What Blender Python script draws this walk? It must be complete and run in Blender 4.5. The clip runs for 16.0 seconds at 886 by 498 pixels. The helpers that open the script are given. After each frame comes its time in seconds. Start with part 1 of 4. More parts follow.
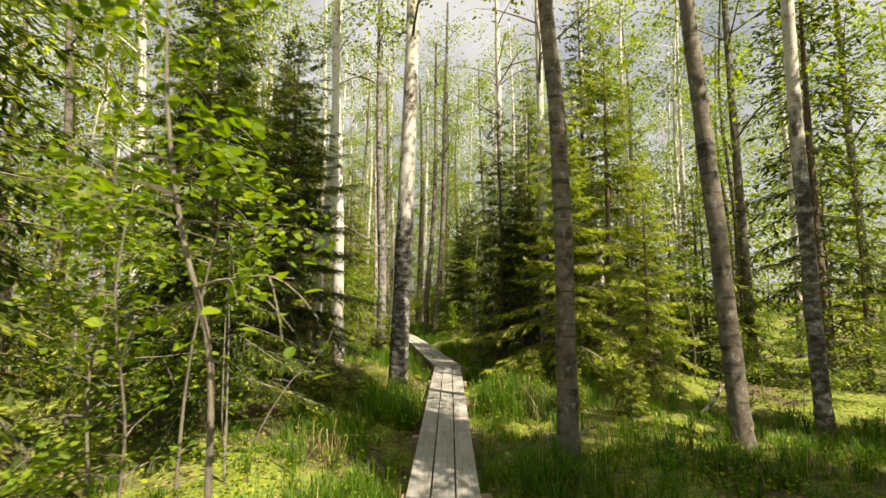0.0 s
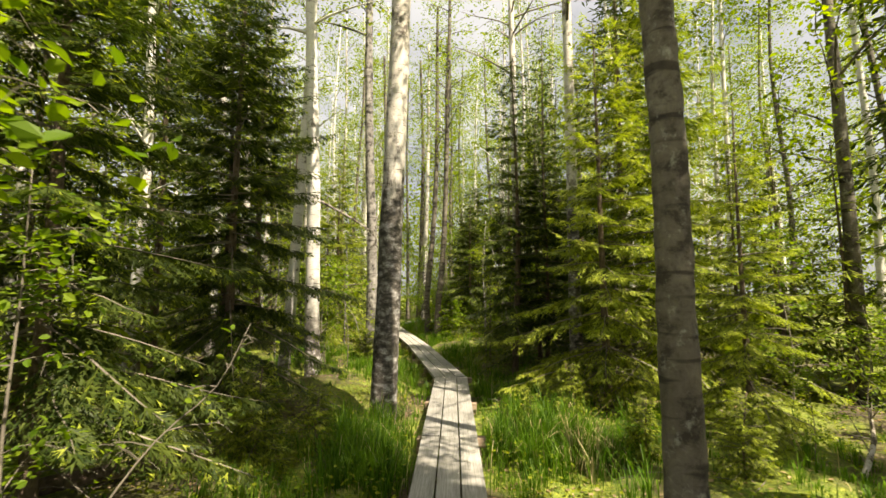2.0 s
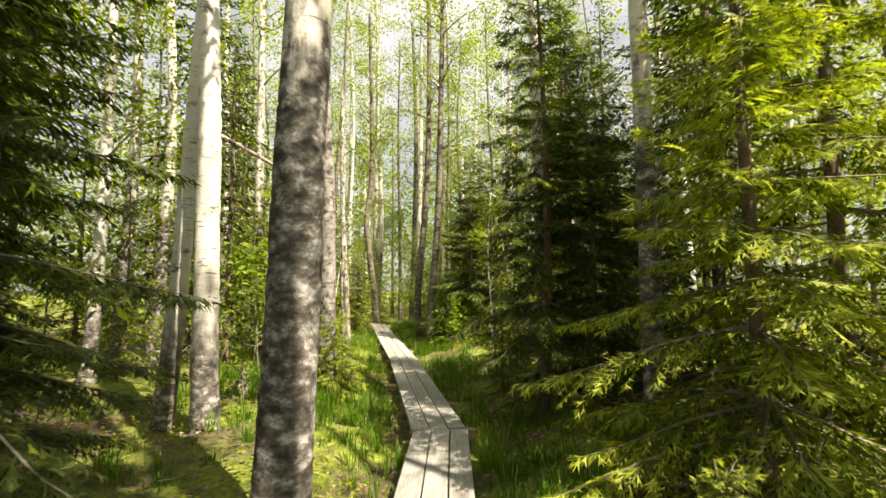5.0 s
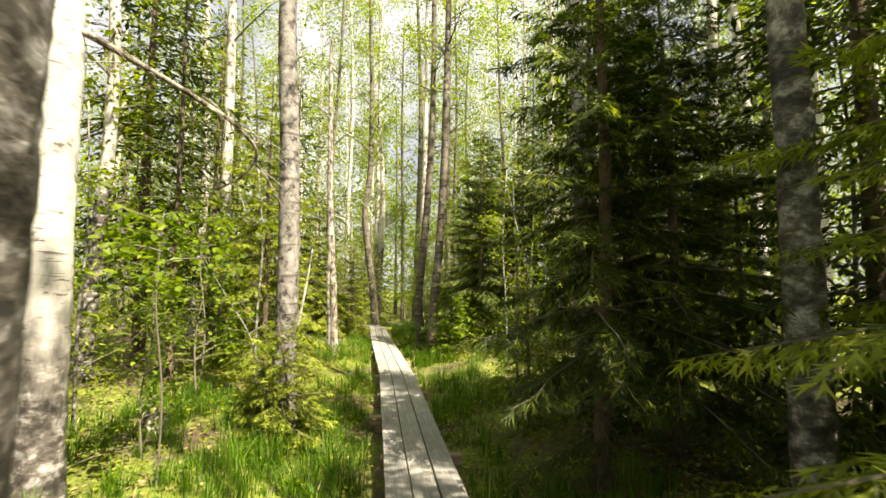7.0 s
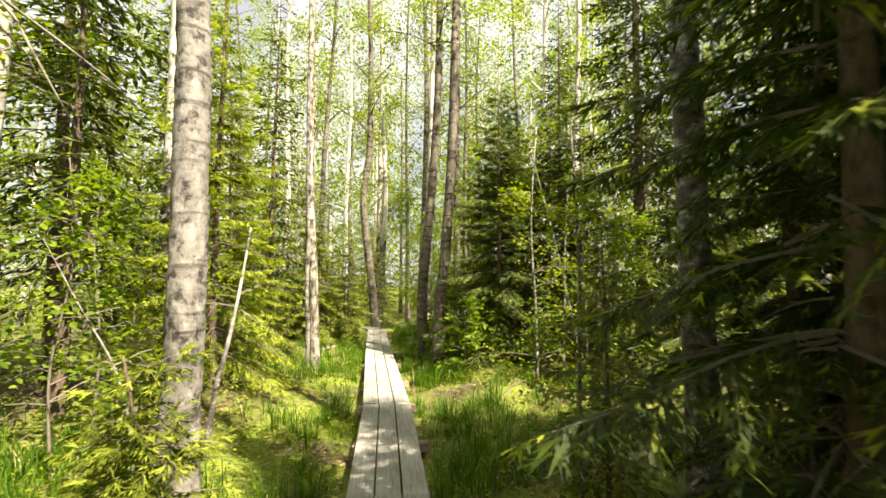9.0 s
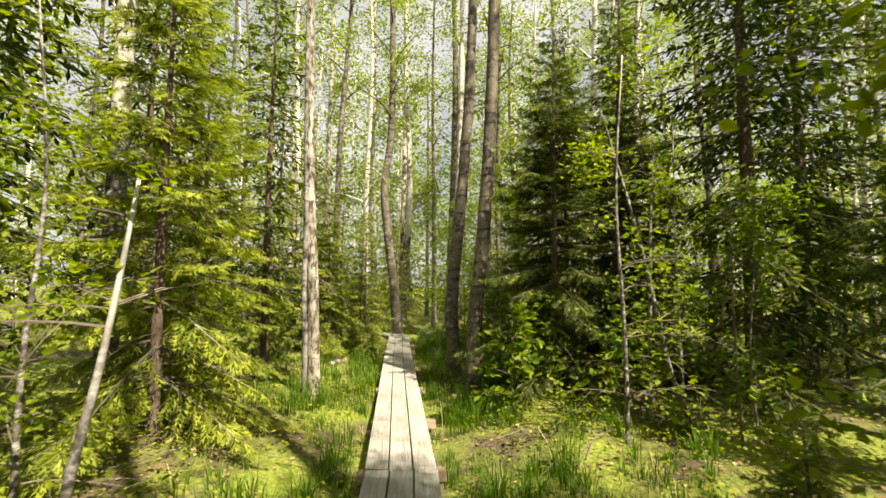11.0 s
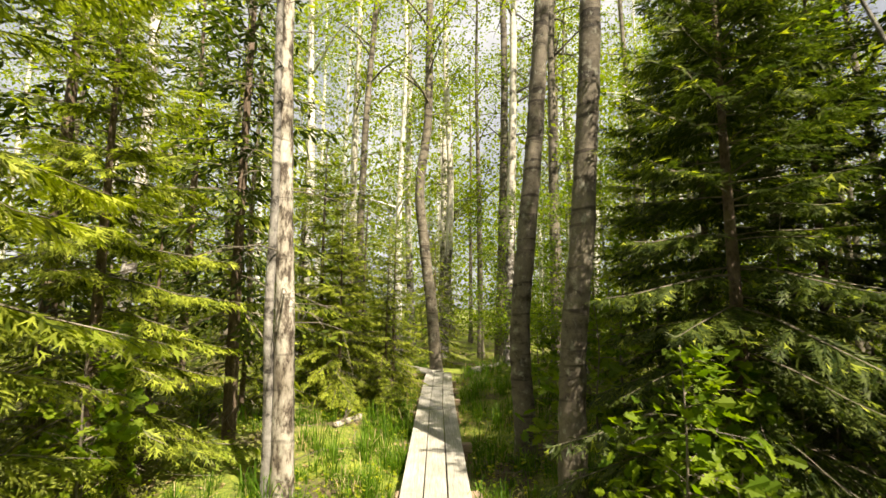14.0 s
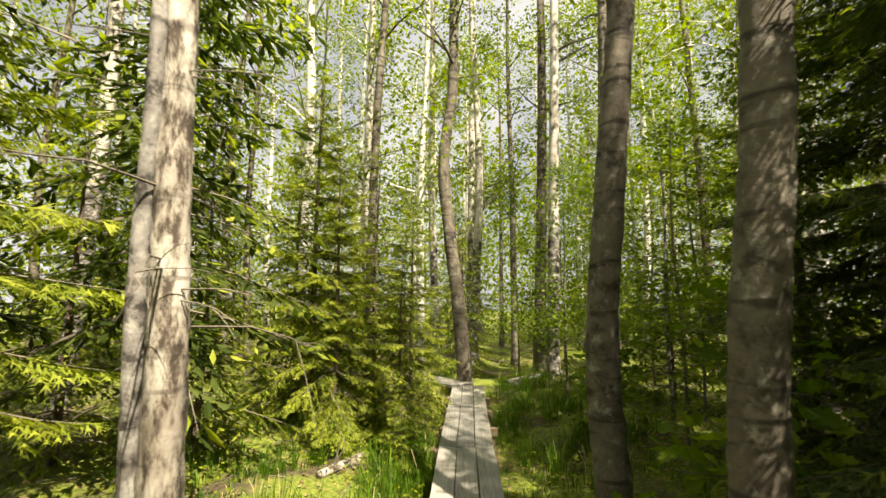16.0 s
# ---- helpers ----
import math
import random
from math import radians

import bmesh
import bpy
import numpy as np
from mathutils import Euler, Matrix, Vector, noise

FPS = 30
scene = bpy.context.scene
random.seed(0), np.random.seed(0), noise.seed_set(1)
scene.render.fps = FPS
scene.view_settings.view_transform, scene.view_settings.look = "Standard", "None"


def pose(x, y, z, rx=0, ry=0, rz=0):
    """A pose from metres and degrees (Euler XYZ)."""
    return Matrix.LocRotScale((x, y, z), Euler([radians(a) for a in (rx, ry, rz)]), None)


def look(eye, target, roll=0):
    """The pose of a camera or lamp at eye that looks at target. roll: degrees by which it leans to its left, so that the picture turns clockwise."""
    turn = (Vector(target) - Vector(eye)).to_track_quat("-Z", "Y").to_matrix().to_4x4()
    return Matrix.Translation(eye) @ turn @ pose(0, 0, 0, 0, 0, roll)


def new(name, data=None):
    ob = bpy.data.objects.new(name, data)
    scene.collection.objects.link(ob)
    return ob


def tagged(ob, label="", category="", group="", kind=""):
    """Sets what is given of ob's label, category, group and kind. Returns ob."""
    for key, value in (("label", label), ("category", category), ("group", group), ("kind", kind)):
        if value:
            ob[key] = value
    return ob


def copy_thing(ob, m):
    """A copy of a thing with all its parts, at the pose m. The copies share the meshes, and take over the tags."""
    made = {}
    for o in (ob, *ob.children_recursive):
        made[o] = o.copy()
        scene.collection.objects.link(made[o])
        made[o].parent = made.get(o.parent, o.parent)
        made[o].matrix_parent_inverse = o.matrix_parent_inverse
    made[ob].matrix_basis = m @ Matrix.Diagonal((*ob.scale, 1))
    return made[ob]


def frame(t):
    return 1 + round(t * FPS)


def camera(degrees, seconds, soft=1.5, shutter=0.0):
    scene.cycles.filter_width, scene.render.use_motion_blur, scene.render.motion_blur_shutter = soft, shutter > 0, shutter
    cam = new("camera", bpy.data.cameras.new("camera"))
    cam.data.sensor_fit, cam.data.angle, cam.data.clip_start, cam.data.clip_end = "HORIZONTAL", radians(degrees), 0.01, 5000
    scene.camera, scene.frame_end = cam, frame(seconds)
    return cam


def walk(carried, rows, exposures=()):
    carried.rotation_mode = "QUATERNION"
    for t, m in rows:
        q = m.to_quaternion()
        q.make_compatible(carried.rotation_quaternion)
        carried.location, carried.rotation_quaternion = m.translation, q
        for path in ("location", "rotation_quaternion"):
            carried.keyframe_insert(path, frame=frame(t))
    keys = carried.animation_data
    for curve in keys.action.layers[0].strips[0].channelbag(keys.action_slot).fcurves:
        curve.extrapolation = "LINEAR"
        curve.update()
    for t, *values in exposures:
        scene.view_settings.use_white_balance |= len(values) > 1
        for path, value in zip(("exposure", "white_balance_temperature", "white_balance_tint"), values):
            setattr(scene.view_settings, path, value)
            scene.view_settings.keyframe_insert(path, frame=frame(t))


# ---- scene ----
cam = camera(86.8, 16.0, 1.5, 0.3)
METRES, EYE, TILT, LEAN, TURN = 16.5, 1.65, 6.0, 0.0, 0.0
ROWS = [
    (0.0, 0.0, 0.0, 0.0, -0.0, -0.0, 0.0),
    (0.5, 0.0036, 0.0336, -0.0028, -0.22, -0.09, 0.07),
    (1.0, 0.0026, 0.0651, -0.0076, 0.13, -0.14, 0.07),
    (1.5, 0.0035, 0.098, -0.0119, 0.26, -0.38, 0.11),
    (2.0, 0.0013, 0.1308, -0.0161, 0.41, -0.5, 0.09),
    (2.5, 0.0035, 0.1595, -0.0205, 0.41, -0.4, 0.23),
    (3.0, 0.006, 0.1955, -0.0219, 0.38, -0.53, 0.42),
    (3.5, 0.0077, 0.223, -0.0256, 0.54, -0.71, 0.45),
    (4.0, 0.0106, 0.2612, -0.0292, 0.43, -0.86, 0.55),
    (6.5, 0.0106, 0.4187, -0.048, 0.77, -1.2, 0.07),
    (7.0, 0.0129, 0.4494, -0.0516, 1.35, -1.09, 0.12),
    (7.5, 0.0137, 0.4813, -0.0516, 1.57, -1.21, 0.17),
    (8.0, 0.0126, 0.5144, -0.0578, 2.04, -1.38, 0.2),
    (8.5, 0.0146, 0.5469, -0.0609, 2.01, -1.41, 0.3),
    (9.0, 0.0108, 0.5806, -0.0642, 2.47, -1.51, 0.26),
    (11.5, -0.0067, 0.7313, -0.0787, 6.34, -1.34, 0.39),
    (12.0, -0.0115, 0.7627, -0.0815, 6.98, -0.86, 0.41),
    (12.5, -0.0172, 0.7888, -0.0865, 8.25, -0.31, 0.52),
    (13.0, -0.0223, 0.8191, -0.0892, 8.83, -0.11, 0.6),
    (13.5, -0.0282, 0.8439, -0.091, 9.74, 0.62, 0.76),
    (14.0, -0.0346, 0.8725, -0.0929, 10.68, 1.25, 0.8),
    (14.5, -0.0392, 0.8987, -0.095, 11.37, 1.64, 0.92),
    (15.0, -0.0439, 0.9263, -0.0983, 13.37, 1.76, 1.09),
    (15.5, -0.0485, 0.9531, -0.1033, 13.73, 1.72, 1.19),
    (16.0, -0.0589, 0.9846, -0.1076, 13.93, 1.49, 1.12),
]
walk(cam, [(t, pose(0, 0, EYE, TILT, LEAN, TURN) @ pose(METRES * x, METRES * y, METRES * z, 90 + pitch, roll, yaw)) for t, x, y, z, yaw, pitch, roll in ROWS],
     [(0.0, 1.35, 7900, 10), (3.0, 1.62, 7900, 10), (7.0, 1.84, 7800, 10), (9.2, 1.95, 7800, 10), (11.3, 1.5, 7900, 10), (12.5, 1.54, 7900, 10), (14.5, 1.62, 7900, 10), (16.0, 1.52, 7900, 10)])

# ---- world, sun ----
SUN_TO = Vector((0.72, -0.70, 1.34)).normalized()
world = bpy.data.worlds.new("world")
scene.world = world
world.use_nodes = True
wn = world.node_tree.nodes
sky = wn.new("ShaderNodeTexSky")
sky.sky_type, sky.sun_disc = "NISHITA", False
sky.sun_elevation = math.asin(SUN_TO.z)
sky.sun_rotation = math.atan2(SUN_TO.x, SUN_TO.y)
sky.dust_density, sky.air_density = 4.0, 0.8
wl = world.node_tree.links
wc, cloud, cover, veil = (wn.new(k) for k in ("ShaderNodeTexCoord", "ShaderNodeTexNoise", "ShaderNodeValToRGB", "ShaderNodeMix"))
cloud.inputs["Scale"].default_value, cloud.inputs["Detail"].default_value = 3.0, 6.0
cover.color_ramp.elements[0].position, cover.color_ramp.elements[1].position = 0.30, 0.60
cover.color_ramp.elements[0].color = (0.25, 0.25, 0.25, 1)
veil.data_type = "RGBA"
veil.inputs[7].default_value = (5.6, 6.0, 6.8, 1)
wl.new(wc.outputs["Generated"], cloud.inputs["Vector"])
wl.new(cloud.outputs["Fac"], cover.inputs[0])
wl.new(cover.outputs[0], veil.inputs[0])
wl.new(sky.outputs[0], veil.inputs[6])
wl.new(veil.outputs[2], wn["Background"].inputs[0])
wn["Background"].inputs[1].default_value = 0.054
sun = new("sun", bpy.data.lights.new("sun", "SUN"))
sun.data.energy, sun.data.angle, sun.data.color = 5.0, radians(0.53), (1.0, 0.94, 0.83)
sun.matrix_world = look(SUN_TO * 60, (0, 0, 0))


# ---- materials ----
def material(name):
    m = bpy.data.materials.new(name)
    m.use_nodes = True
    nt = m.node_tree
    return m, nt, nt.nodes["Principled BSDF"], nt.nodes["Material Output"]


def ramp(nt, fac, stops):
    r = nt.nodes.new("ShaderNodeValToRGB")
    els = r.color_ramp.elements
    while len(els) < len(stops):
        els.new(0.5)
    for e, (p, c) in zip(els, stops):
        e.position, e.color = p, (*c, 1)
    nt.links.new(fac, r.inputs[0])
    return r.outputs[0]


def noise_tex(nt, scale, stretch=(1, 1, 1), detail=4.0, rough=0.6, distortion=0.0):
    tc = nt.nodes.new("ShaderNodeTexCoord")
    mp = nt.nodes.new("ShaderNodeMapping")
    mp.inputs["Scale"].default_value = stretch
    n = nt.nodes.new("ShaderNodeTexNoise")
    n.inputs["Scale"].default_value, n.inputs["Detail"].default_value = scale, detail
    n.inputs["Roughness"].default_value, n.inputs["Distortion"].default_value = rough, distortion
    nt.links.new(tc.outputs["Object"], mp.inputs[0])
    nt.links.new(mp.outputs[0], n.inputs["Vector"])
    return n.outputs["Fac"]


def mix(nt, kind, fac, a, b):
    m = nt.nodes.new("ShaderNodeMix")
    m.data_type, m.blend_type = "RGBA", kind
    for sock, v in ((m.inputs[0], fac), (m.inputs[6], a), (m.inputs[7], b)):
        if isinstance(v, (int, float)):
            sock.default_value = v
        elif isinstance(v, tuple):
            sock.default_value = (*v, 1)
        else:
            nt.links.new(v, sock)
    return m.outputs[2]


def bump(nt, bsdf, height, strength, distance=0.02):
    b = nt.nodes.new("ShaderNodeBump")
    b.inputs["Strength"].default_value, b.inputs["Distance"].default_value = strength, distance
    nt.links.new(height, b.inputs["Height"])
    nt.links.new(b.outputs[0], bsdf.inputs["Normal"])


def flakes(nt, scale, stretch, wobble):
    """Uneven bark plates: a tone for each plate, and how near its edge is."""
    tc = nt.nodes.new("ShaderNodeTexCoord")
    mp = nt.nodes.new("ShaderNodeMapping")
    mp.inputs["Scale"].default_value = stretch
    n = nt.nodes.new("ShaderNodeTexNoise")
    n.inputs["Scale"].default_value, n.inputs["Detail"].default_value = 7.0, 5.0
    add = nt.nodes.new("ShaderNodeVectorMath")
    add.operation = "MULTIPLY_ADD"
    add.inputs[1].default_value = (wobble, wobble, wobble)
    nt.links.new(tc.outputs["Object"], n.inputs["Vector"])
    nt.links.new(n.outputs["Color"], add.inputs[0])
    nt.links.new(tc.outputs["Object"], add.inputs[2])
    nt.links.new(add.outputs[0], mp.inputs[0])
    outs = []
    for feature, out in (("F1", "Color"), ("DISTANCE_TO_EDGE", "Distance")):
        v = nt.nodes.new("ShaderNodeTexVoronoi")
        v.feature = feature
        v.inputs["Scale"].default_value = scale
        nt.links.new(mp.outputs[0], v.inputs["Vector"])
        outs.append(v.outputs[out])
    sep = nt.nodes.new("ShaderNodeSeparateColor")
    nt.links.new(outs[0], sep.inputs[0])
    return sep.outputs[0], outs[1]


def leaf_material(name, dark, light, glow, through_share=0.4, rough=0.5):
    """A thin leaf: reflects and lets light through; every leaf differs a little."""
    m, nt, p, out = material(name)
    geo = nt.nodes.new("ShaderNodeNewGeometry")
    col = ramp(nt, geo.outputs["Random Per Island"], [(0.0, dark), (0.55, tuple((a + b) / 2 for a, b in zip(dark, light))), (1.0, light)])
    patch = ramp(nt, noise_tex(nt, 1.3), [(0.3, (0.75, 0.8, 0.8)), (0.7, (1.15, 1.1, 1.0))])
    col = mix(nt, "MULTIPLY", 1.0, col, patch)
    nt.links.new(col, p.inputs["Base Color"])
    p.inputs["Roughness"].default_value = rough
    p.inputs["Specular IOR Level"].default_value = 0.2
    tr = nt.nodes.new("ShaderNodeBsdfTranslucent")
    nt.links.new(mix(nt, "MULTIPLY", 1.0, col, glow), tr.inputs[0])
    mx = nt.nodes.new("ShaderNodeMixShader")
    mx.inputs[0].default_value = through_share
    nt.links.new(p.outputs[0], mx.inputs[1])
    nt.links.new(tr.outputs[0], mx.inputs[2])
    nt.links.new(mx.outputs[0], out.inputs[0])
    return m


def bark_material(name, stops, marks, mark_scale, stretch, relief, rough=0.85, base_dark=None, base_top=-5.0, rings=0.0):
    """Bark: a mottled colour, marks stretched along or round the trunk, relief."""
    m, nt, p, out = material(name)
    big = noise_tex(nt, 2.2, (1, 1, 0.6), 5)
    fine = noise_tex(nt, mark_scale, stretch, 7, 0.68, 0.15)
    col = ramp(nt, big, stops)
    mk = ramp(nt, fine, marks)
    col = mix(nt, "MULTIPLY", 1.0, col, mk)
    if base_dark:
        nick = ramp(nt, noise_tex(nt, 9.0, (0.7, 0.7, 5.5), 3, 0.5, 0.4), [(0.31, (0.22, 0.19, 0.17)), (0.37, (1, 1, 1))])
        col = mix(nt, "MULTIPLY", 0.9, col, nick)
    if base_dark:
        tc = nt.nodes.new("ShaderNodeTexCoord")
        sep = nt.nodes.new("ShaderNodeSeparateXYZ")
        nt.links.new(tc.outputs["Object"], sep.inputs[0])
        add = nt.nodes.new("ShaderNodeMath")
        add.operation = "MULTIPLY_ADD"
        nt.links.new(noise_tex(nt, 6.0, (1, 1, 0.35), 5, 0.7), add.inputs[0])
        add.inputs[1].default_value = base_top
        nt.links.new(sep.outputs[2], add.inputs[2])
        rough_bark = ramp(nt, add.outputs[0], [(0.0, (1, 1, 1)), (0.9, (0, 0, 0))])
        tone, edge = flakes(nt, 20.0, (1, 1, 1.3), 0.25)
        fleck, rim = flakes(nt, 42.0, (1, 1, 1.5), 0.10)
        peel = noise_tex(nt, 8.0, (1, 1, 1.5), 6, 0.60, 0.1)
        plate = ramp(nt, peel, [(0.38, tuple(0.2 * c for c in base_dark)), (0.46, tuple(0.6 * c for c in base_dark)), (0.53, tuple(0.95 * c for c in base_dark)), (0.545, (0.25, 0.245, 0.24)), (0.62, (0.34, 0.335, 0.33)), (0.74, (0.48, 0.475, 0.465))])
        plate = mix(nt, "MULTIPLY", 0.45, plate, ramp(nt, tone, [(0.0, (0.45, 0.42, 0.4)), (1.0, (1.4, 1.4, 1.42))]))
        plate = mix(nt, "MULTIPLY", 0.35, plate, ramp(nt, edge, [(0.0, (0.4, 0.37, 0.35)), (0.12, (1, 1, 1))]))
        plate = mix(nt, "MULTIPLY", 0.6, plate, ramp(nt, fleck, [(0.0, (0.45, 0.42, 0.40)), (0.5, (0.95, 0.95, 0.95)), (1.0, (1.5, 1.5, 1.52))]))
        col = mix(nt, "MIX", rough_bark, col, plate)
    if rings:
        scar = ramp(nt, noise_tex(nt, 3.2, (0.35, 0.35, 3.2), 3, 0.5, 0.3), [(0.37, (0.26, 0.23, 0.21)), (0.43, (1, 1, 1))])
        col = mix(nt, "MULTIPLY", rings, col, scar)
        lichen = ramp(nt, noise_tex(nt, 11, (1, 1, 0.8), 5, 0.7), [(0.56, (0, 0, 0)), (0.68, (1, 1, 1))])
        col = mix(nt, "MIX", lichen, col, mix(nt, "MIX", 0.5, col, (0.42, 0.43, 0.37)))
    grain = noise_tex(nt, 60, (1, 1, 0.4), 3)
    col = mix(nt, "MULTIPLY", 0.5, col, ramp(nt, grain, [(0.3, (0.7, 0.7, 0.7)), (0.7, (1.1, 1.1, 1.1))]))
    nt.links.new(col, p.inputs["Base Color"])
    p.inputs["Roughness"].default_value = rough
    if base_dark:
        lift = nt.nodes.new("ShaderNodeMath")
        lift.operation = "MULTIPLY_ADD"
        nt.links.new(ramp(nt, edge, [(0.0, (0, 0, 0)), (0.25, (1, 1, 1))]), lift.inputs[0])
        lift.inputs[1].default_value = 0.12
        nt.links.new(peel, lift.inputs[2])
        bump(nt, p, lift.outputs[0], 0.55 * relief, 0.012)
    else:
        bump(nt, p, fine, relief, 0.03)
    return m


M_BIRCH = bark_material("birch_bark", [(0.25, (0.40, 0.37, 0.33)), (0.5, (0.60, 0.58, 0.54)), (0.75, (0.68, 0.67, 0.64))],
                        [(0.36, (0.16, 0.13, 0.11)), (0.46, (0.8, 0.78, 0.75)), (0.7, (1, 1, 1))], 5.0, (1, 1, 1.0), 0.9, 0.7, (0.165, 0.15, 0.132), -6.0)
M_BIRCH_W = bark_material("white_birch_bark", [(0.25, (0.55, 0.53, 0.49)), (0.5, (0.68, 0.67, 0.64)), (0.75, (0.74, 0.73, 0.71))],
                          [(0.33, (0.16, 0.13, 0.11)), (0.41, (0.85, 0.83, 0.80)), (0.7, (1, 1, 1))], 4.0, (1, 1, 1.8), 0.6, 0.7, (0.165, 0.15, 0.132), -1.6)
M_ALDER = bark_material("grey_bark", [(0.25, (0.075, 0.062, 0.048)), (0.55, (0.135, 0.117, 0.093)), (0.8, (0.21, 0.19, 0.155))],
                        [(0.38, (0.33, 0.30, 0.26)), (0.48, (0.9, 0.9, 0.88)), (0.66, (1.3, 1.3, 1.25))], 6.5, (1, 1, 1.1), 0.6, 0.85, None, 0.0, 0.9)
M_PALE = bark_material("pale_grey_bark", [(0.25, (0.13, 0.12, 0.11)), (0.5, (0.21, 0.20, 0.19)), (0.75, (0.33, 0.315, 0.30))],
                       [(0.40, (0.16, 0.15, 0.14)), (0.48, (0.8, 0.79, 0.77)), (0.62, (1.2, 1.2, 1.2))], 9.0, (1, 1, 1.0), 0.6, 0.8, None, 0.0, 0.8)
M_SPRUCE = bark_material("spruce_bark", [(0.25, (0.09, 0.065, 0.05)), (0.55, (0.16, 0.115, 0.085)), (0.8, (0.24, 0.19, 0.15))],
                         [(0.35, (0.4, 0.36, 0.33)), (0.55, (1, 1, 1)), (0.8, (1.2, 1.15, 1.1))], 22.0, (1, 1, 0.6), 0.7)
M_DEAD = bark_material("bare_dead_wood", [(0.36, (0.17, 0.145, 0.115)), (0.5, (0.36, 0.335, 0.295)), (0.66, (0.52, 0.50, 0.455))],
                       [(0.42, (0.14, 0.11, 0.09)), (0.47, (0.5, 0.46, 0.42)), (0.53, (0.95, 0.94, 0.92)), (0.62, (1.12, 1.12, 1.12))], 13.0, (1, 1, 0.4), 0.7, 0.85, None, 0.0, 0.7)
M_TWIG = bark_material("twig_bark", [(0.25, (0.10, 0.085, 0.07)), (0.55, (0.19, 0.165, 0.13)), (0.8, (0.30, 0.27, 0.22))],
                       [(0.3, (0.6, 0.6, 0.6)), (0.6, (1, 1, 1))], 14.0, (1, 1, 1), 0.3)
M_NEEDLE = leaf_material("spruce_needles", (0.020, 0.038, 0.009), (0.088, 0.115, 0.022), (1.5, 1.7, 0.6), 0.32)
# lighter needles for young spruces, with sunshine put into their colour
M_YOUNG_LIT = leaf_material("young_sunlit_needles", (0.036, 0.062, 0.009), (0.190, 0.215, 0.029), (1.5, 1.65, 0.6), 0.38)
M_FRESH = leaf_material("fresh_spruce_shoots", (0.19, 0.25, 0.03), (0.40, 0.44, 0.075), (1.3, 1.4, 0.5), 0.45)
M_LEAF = leaf_material("birch_leaves", (0.095, 0.145, 0.008), (0.25, 0.30, 0.022), (1.6, 1.75, 0.5), 0.52)
M_BROAD = leaf_material("young_broad_leaves", (0.065, 0.125, 0.010), (0.20, 0.27, 0.022), (1.6, 1.7, 0.6), 0.45)
M_GRASS = leaf_material("sedge_blades", (0.034, 0.095, 0.008), (0.14, 0.245, 0.022), (1.4, 1.6, 0.6), 0.45)
M_BILB = leaf_material("bilberry_leaves", (0.085, 0.14, 0.009), (0.27, 0.30, 0.020), (1.5, 1.5, 0.6), 0.35)
M_LITTER = leaf_material("dry_leaves", (0.16, 0.10, 0.05), (0.42, 0.32, 0.19), (1, 1, 1), 0.1, 0.8)
M_STRAW = leaf_material("dry_sedge", (0.30, 0.24, 0.11), (0.55, 0.47, 0.27), (1, 1, 1), 0.25, 0.7)


def ground_material():
    m, nt, p, out = material("moss_and_peat")
    peat = ramp(nt, noise_tex(nt, 9, detail=6), [(0.3, (0.035, 0.026, 0.016)), (0.55, (0.085, 0.062, 0.036)), (0.8, (0.20, 0.155, 0.09))])
    moss = ramp(nt, noise_tex(nt, 24, detail=5), [(0.3, (0.05, 0.09, 0.010)), (0.55, (0.17, 0.21, 0.024)), (0.8, (0.33, 0.34, 0.05))])
    where = ramp(nt, noise_tex(nt, 0.9, detail=5, rough=0.65), [(0.40, (0, 0, 0)), (0.54, (1, 1, 1))])
    nt.links.new(mix(nt, "MIX", where, peat, moss), p.inputs["Base Color"])
    p.inputs["Roughness"].default_value = 0.95
    bump(nt, p, noise_tex(nt, 35, detail=6), 0.8, 0.03)
    return m


def board_material():
    m, nt, p, out = material("weathered_boards")
    info = nt.nodes.new("ShaderNodeObjectInfo")
    grain = noise_tex(nt, 7, (9, 0.5, 9), 8, 0.7, 0.3)
    col = ramp(nt, grain, [(0.28, (0.15, 0.145, 0.135)), (0.5, (0.31, 0.305, 0.29)), (0.75, (0.43, 0.43, 0.42))])
    tone = ramp(nt, info.outputs["Random"], [(0.0, (0.82, 0.82, 0.82)), (1.0, (1.12, 1.10, 1.06))])
    col = mix(nt, "MULTIPLY", 1.0, col, tone)
    stain = ramp(nt, noise_tex(nt, 2.4, (1, 0.6, 1), 6, 0.7), [(0.32, (0.55, 0.55, 0.50)), (0.55, (1, 1, 1))])
    col = mix(nt, "MULTIPLY", 0.8, col, stain)
    nt.links.new(col, p.inputs["Base Color"])
    p.inputs["Roughness"].default_value = 0.75
    bump(nt, p, grain, 0.5, 0.006)
    return m


def beam_material():
    m, nt, p, out = material("old_beam_wood")
    col = ramp(nt, noise_tex(nt, 6, (0.6, 7, 7), 7, 0.7), [(0.3, (0.13, 0.09, 0.06)), (0.55, (0.27, 0.20, 0.14)), (0.8, (0.40, 0.33, 0.25))])
    nt.links.new(col, p.inputs["Base Color"])
    p.inputs["Roughness"].default_value = 0.85
    bump(nt, p, noise_tex(nt, 20, (0.5, 4, 4)), 0.5, 0.006)
    return m


M_GROUND, M_BOARD, M_BEAM = ground_material(), board_material(), beam_material()


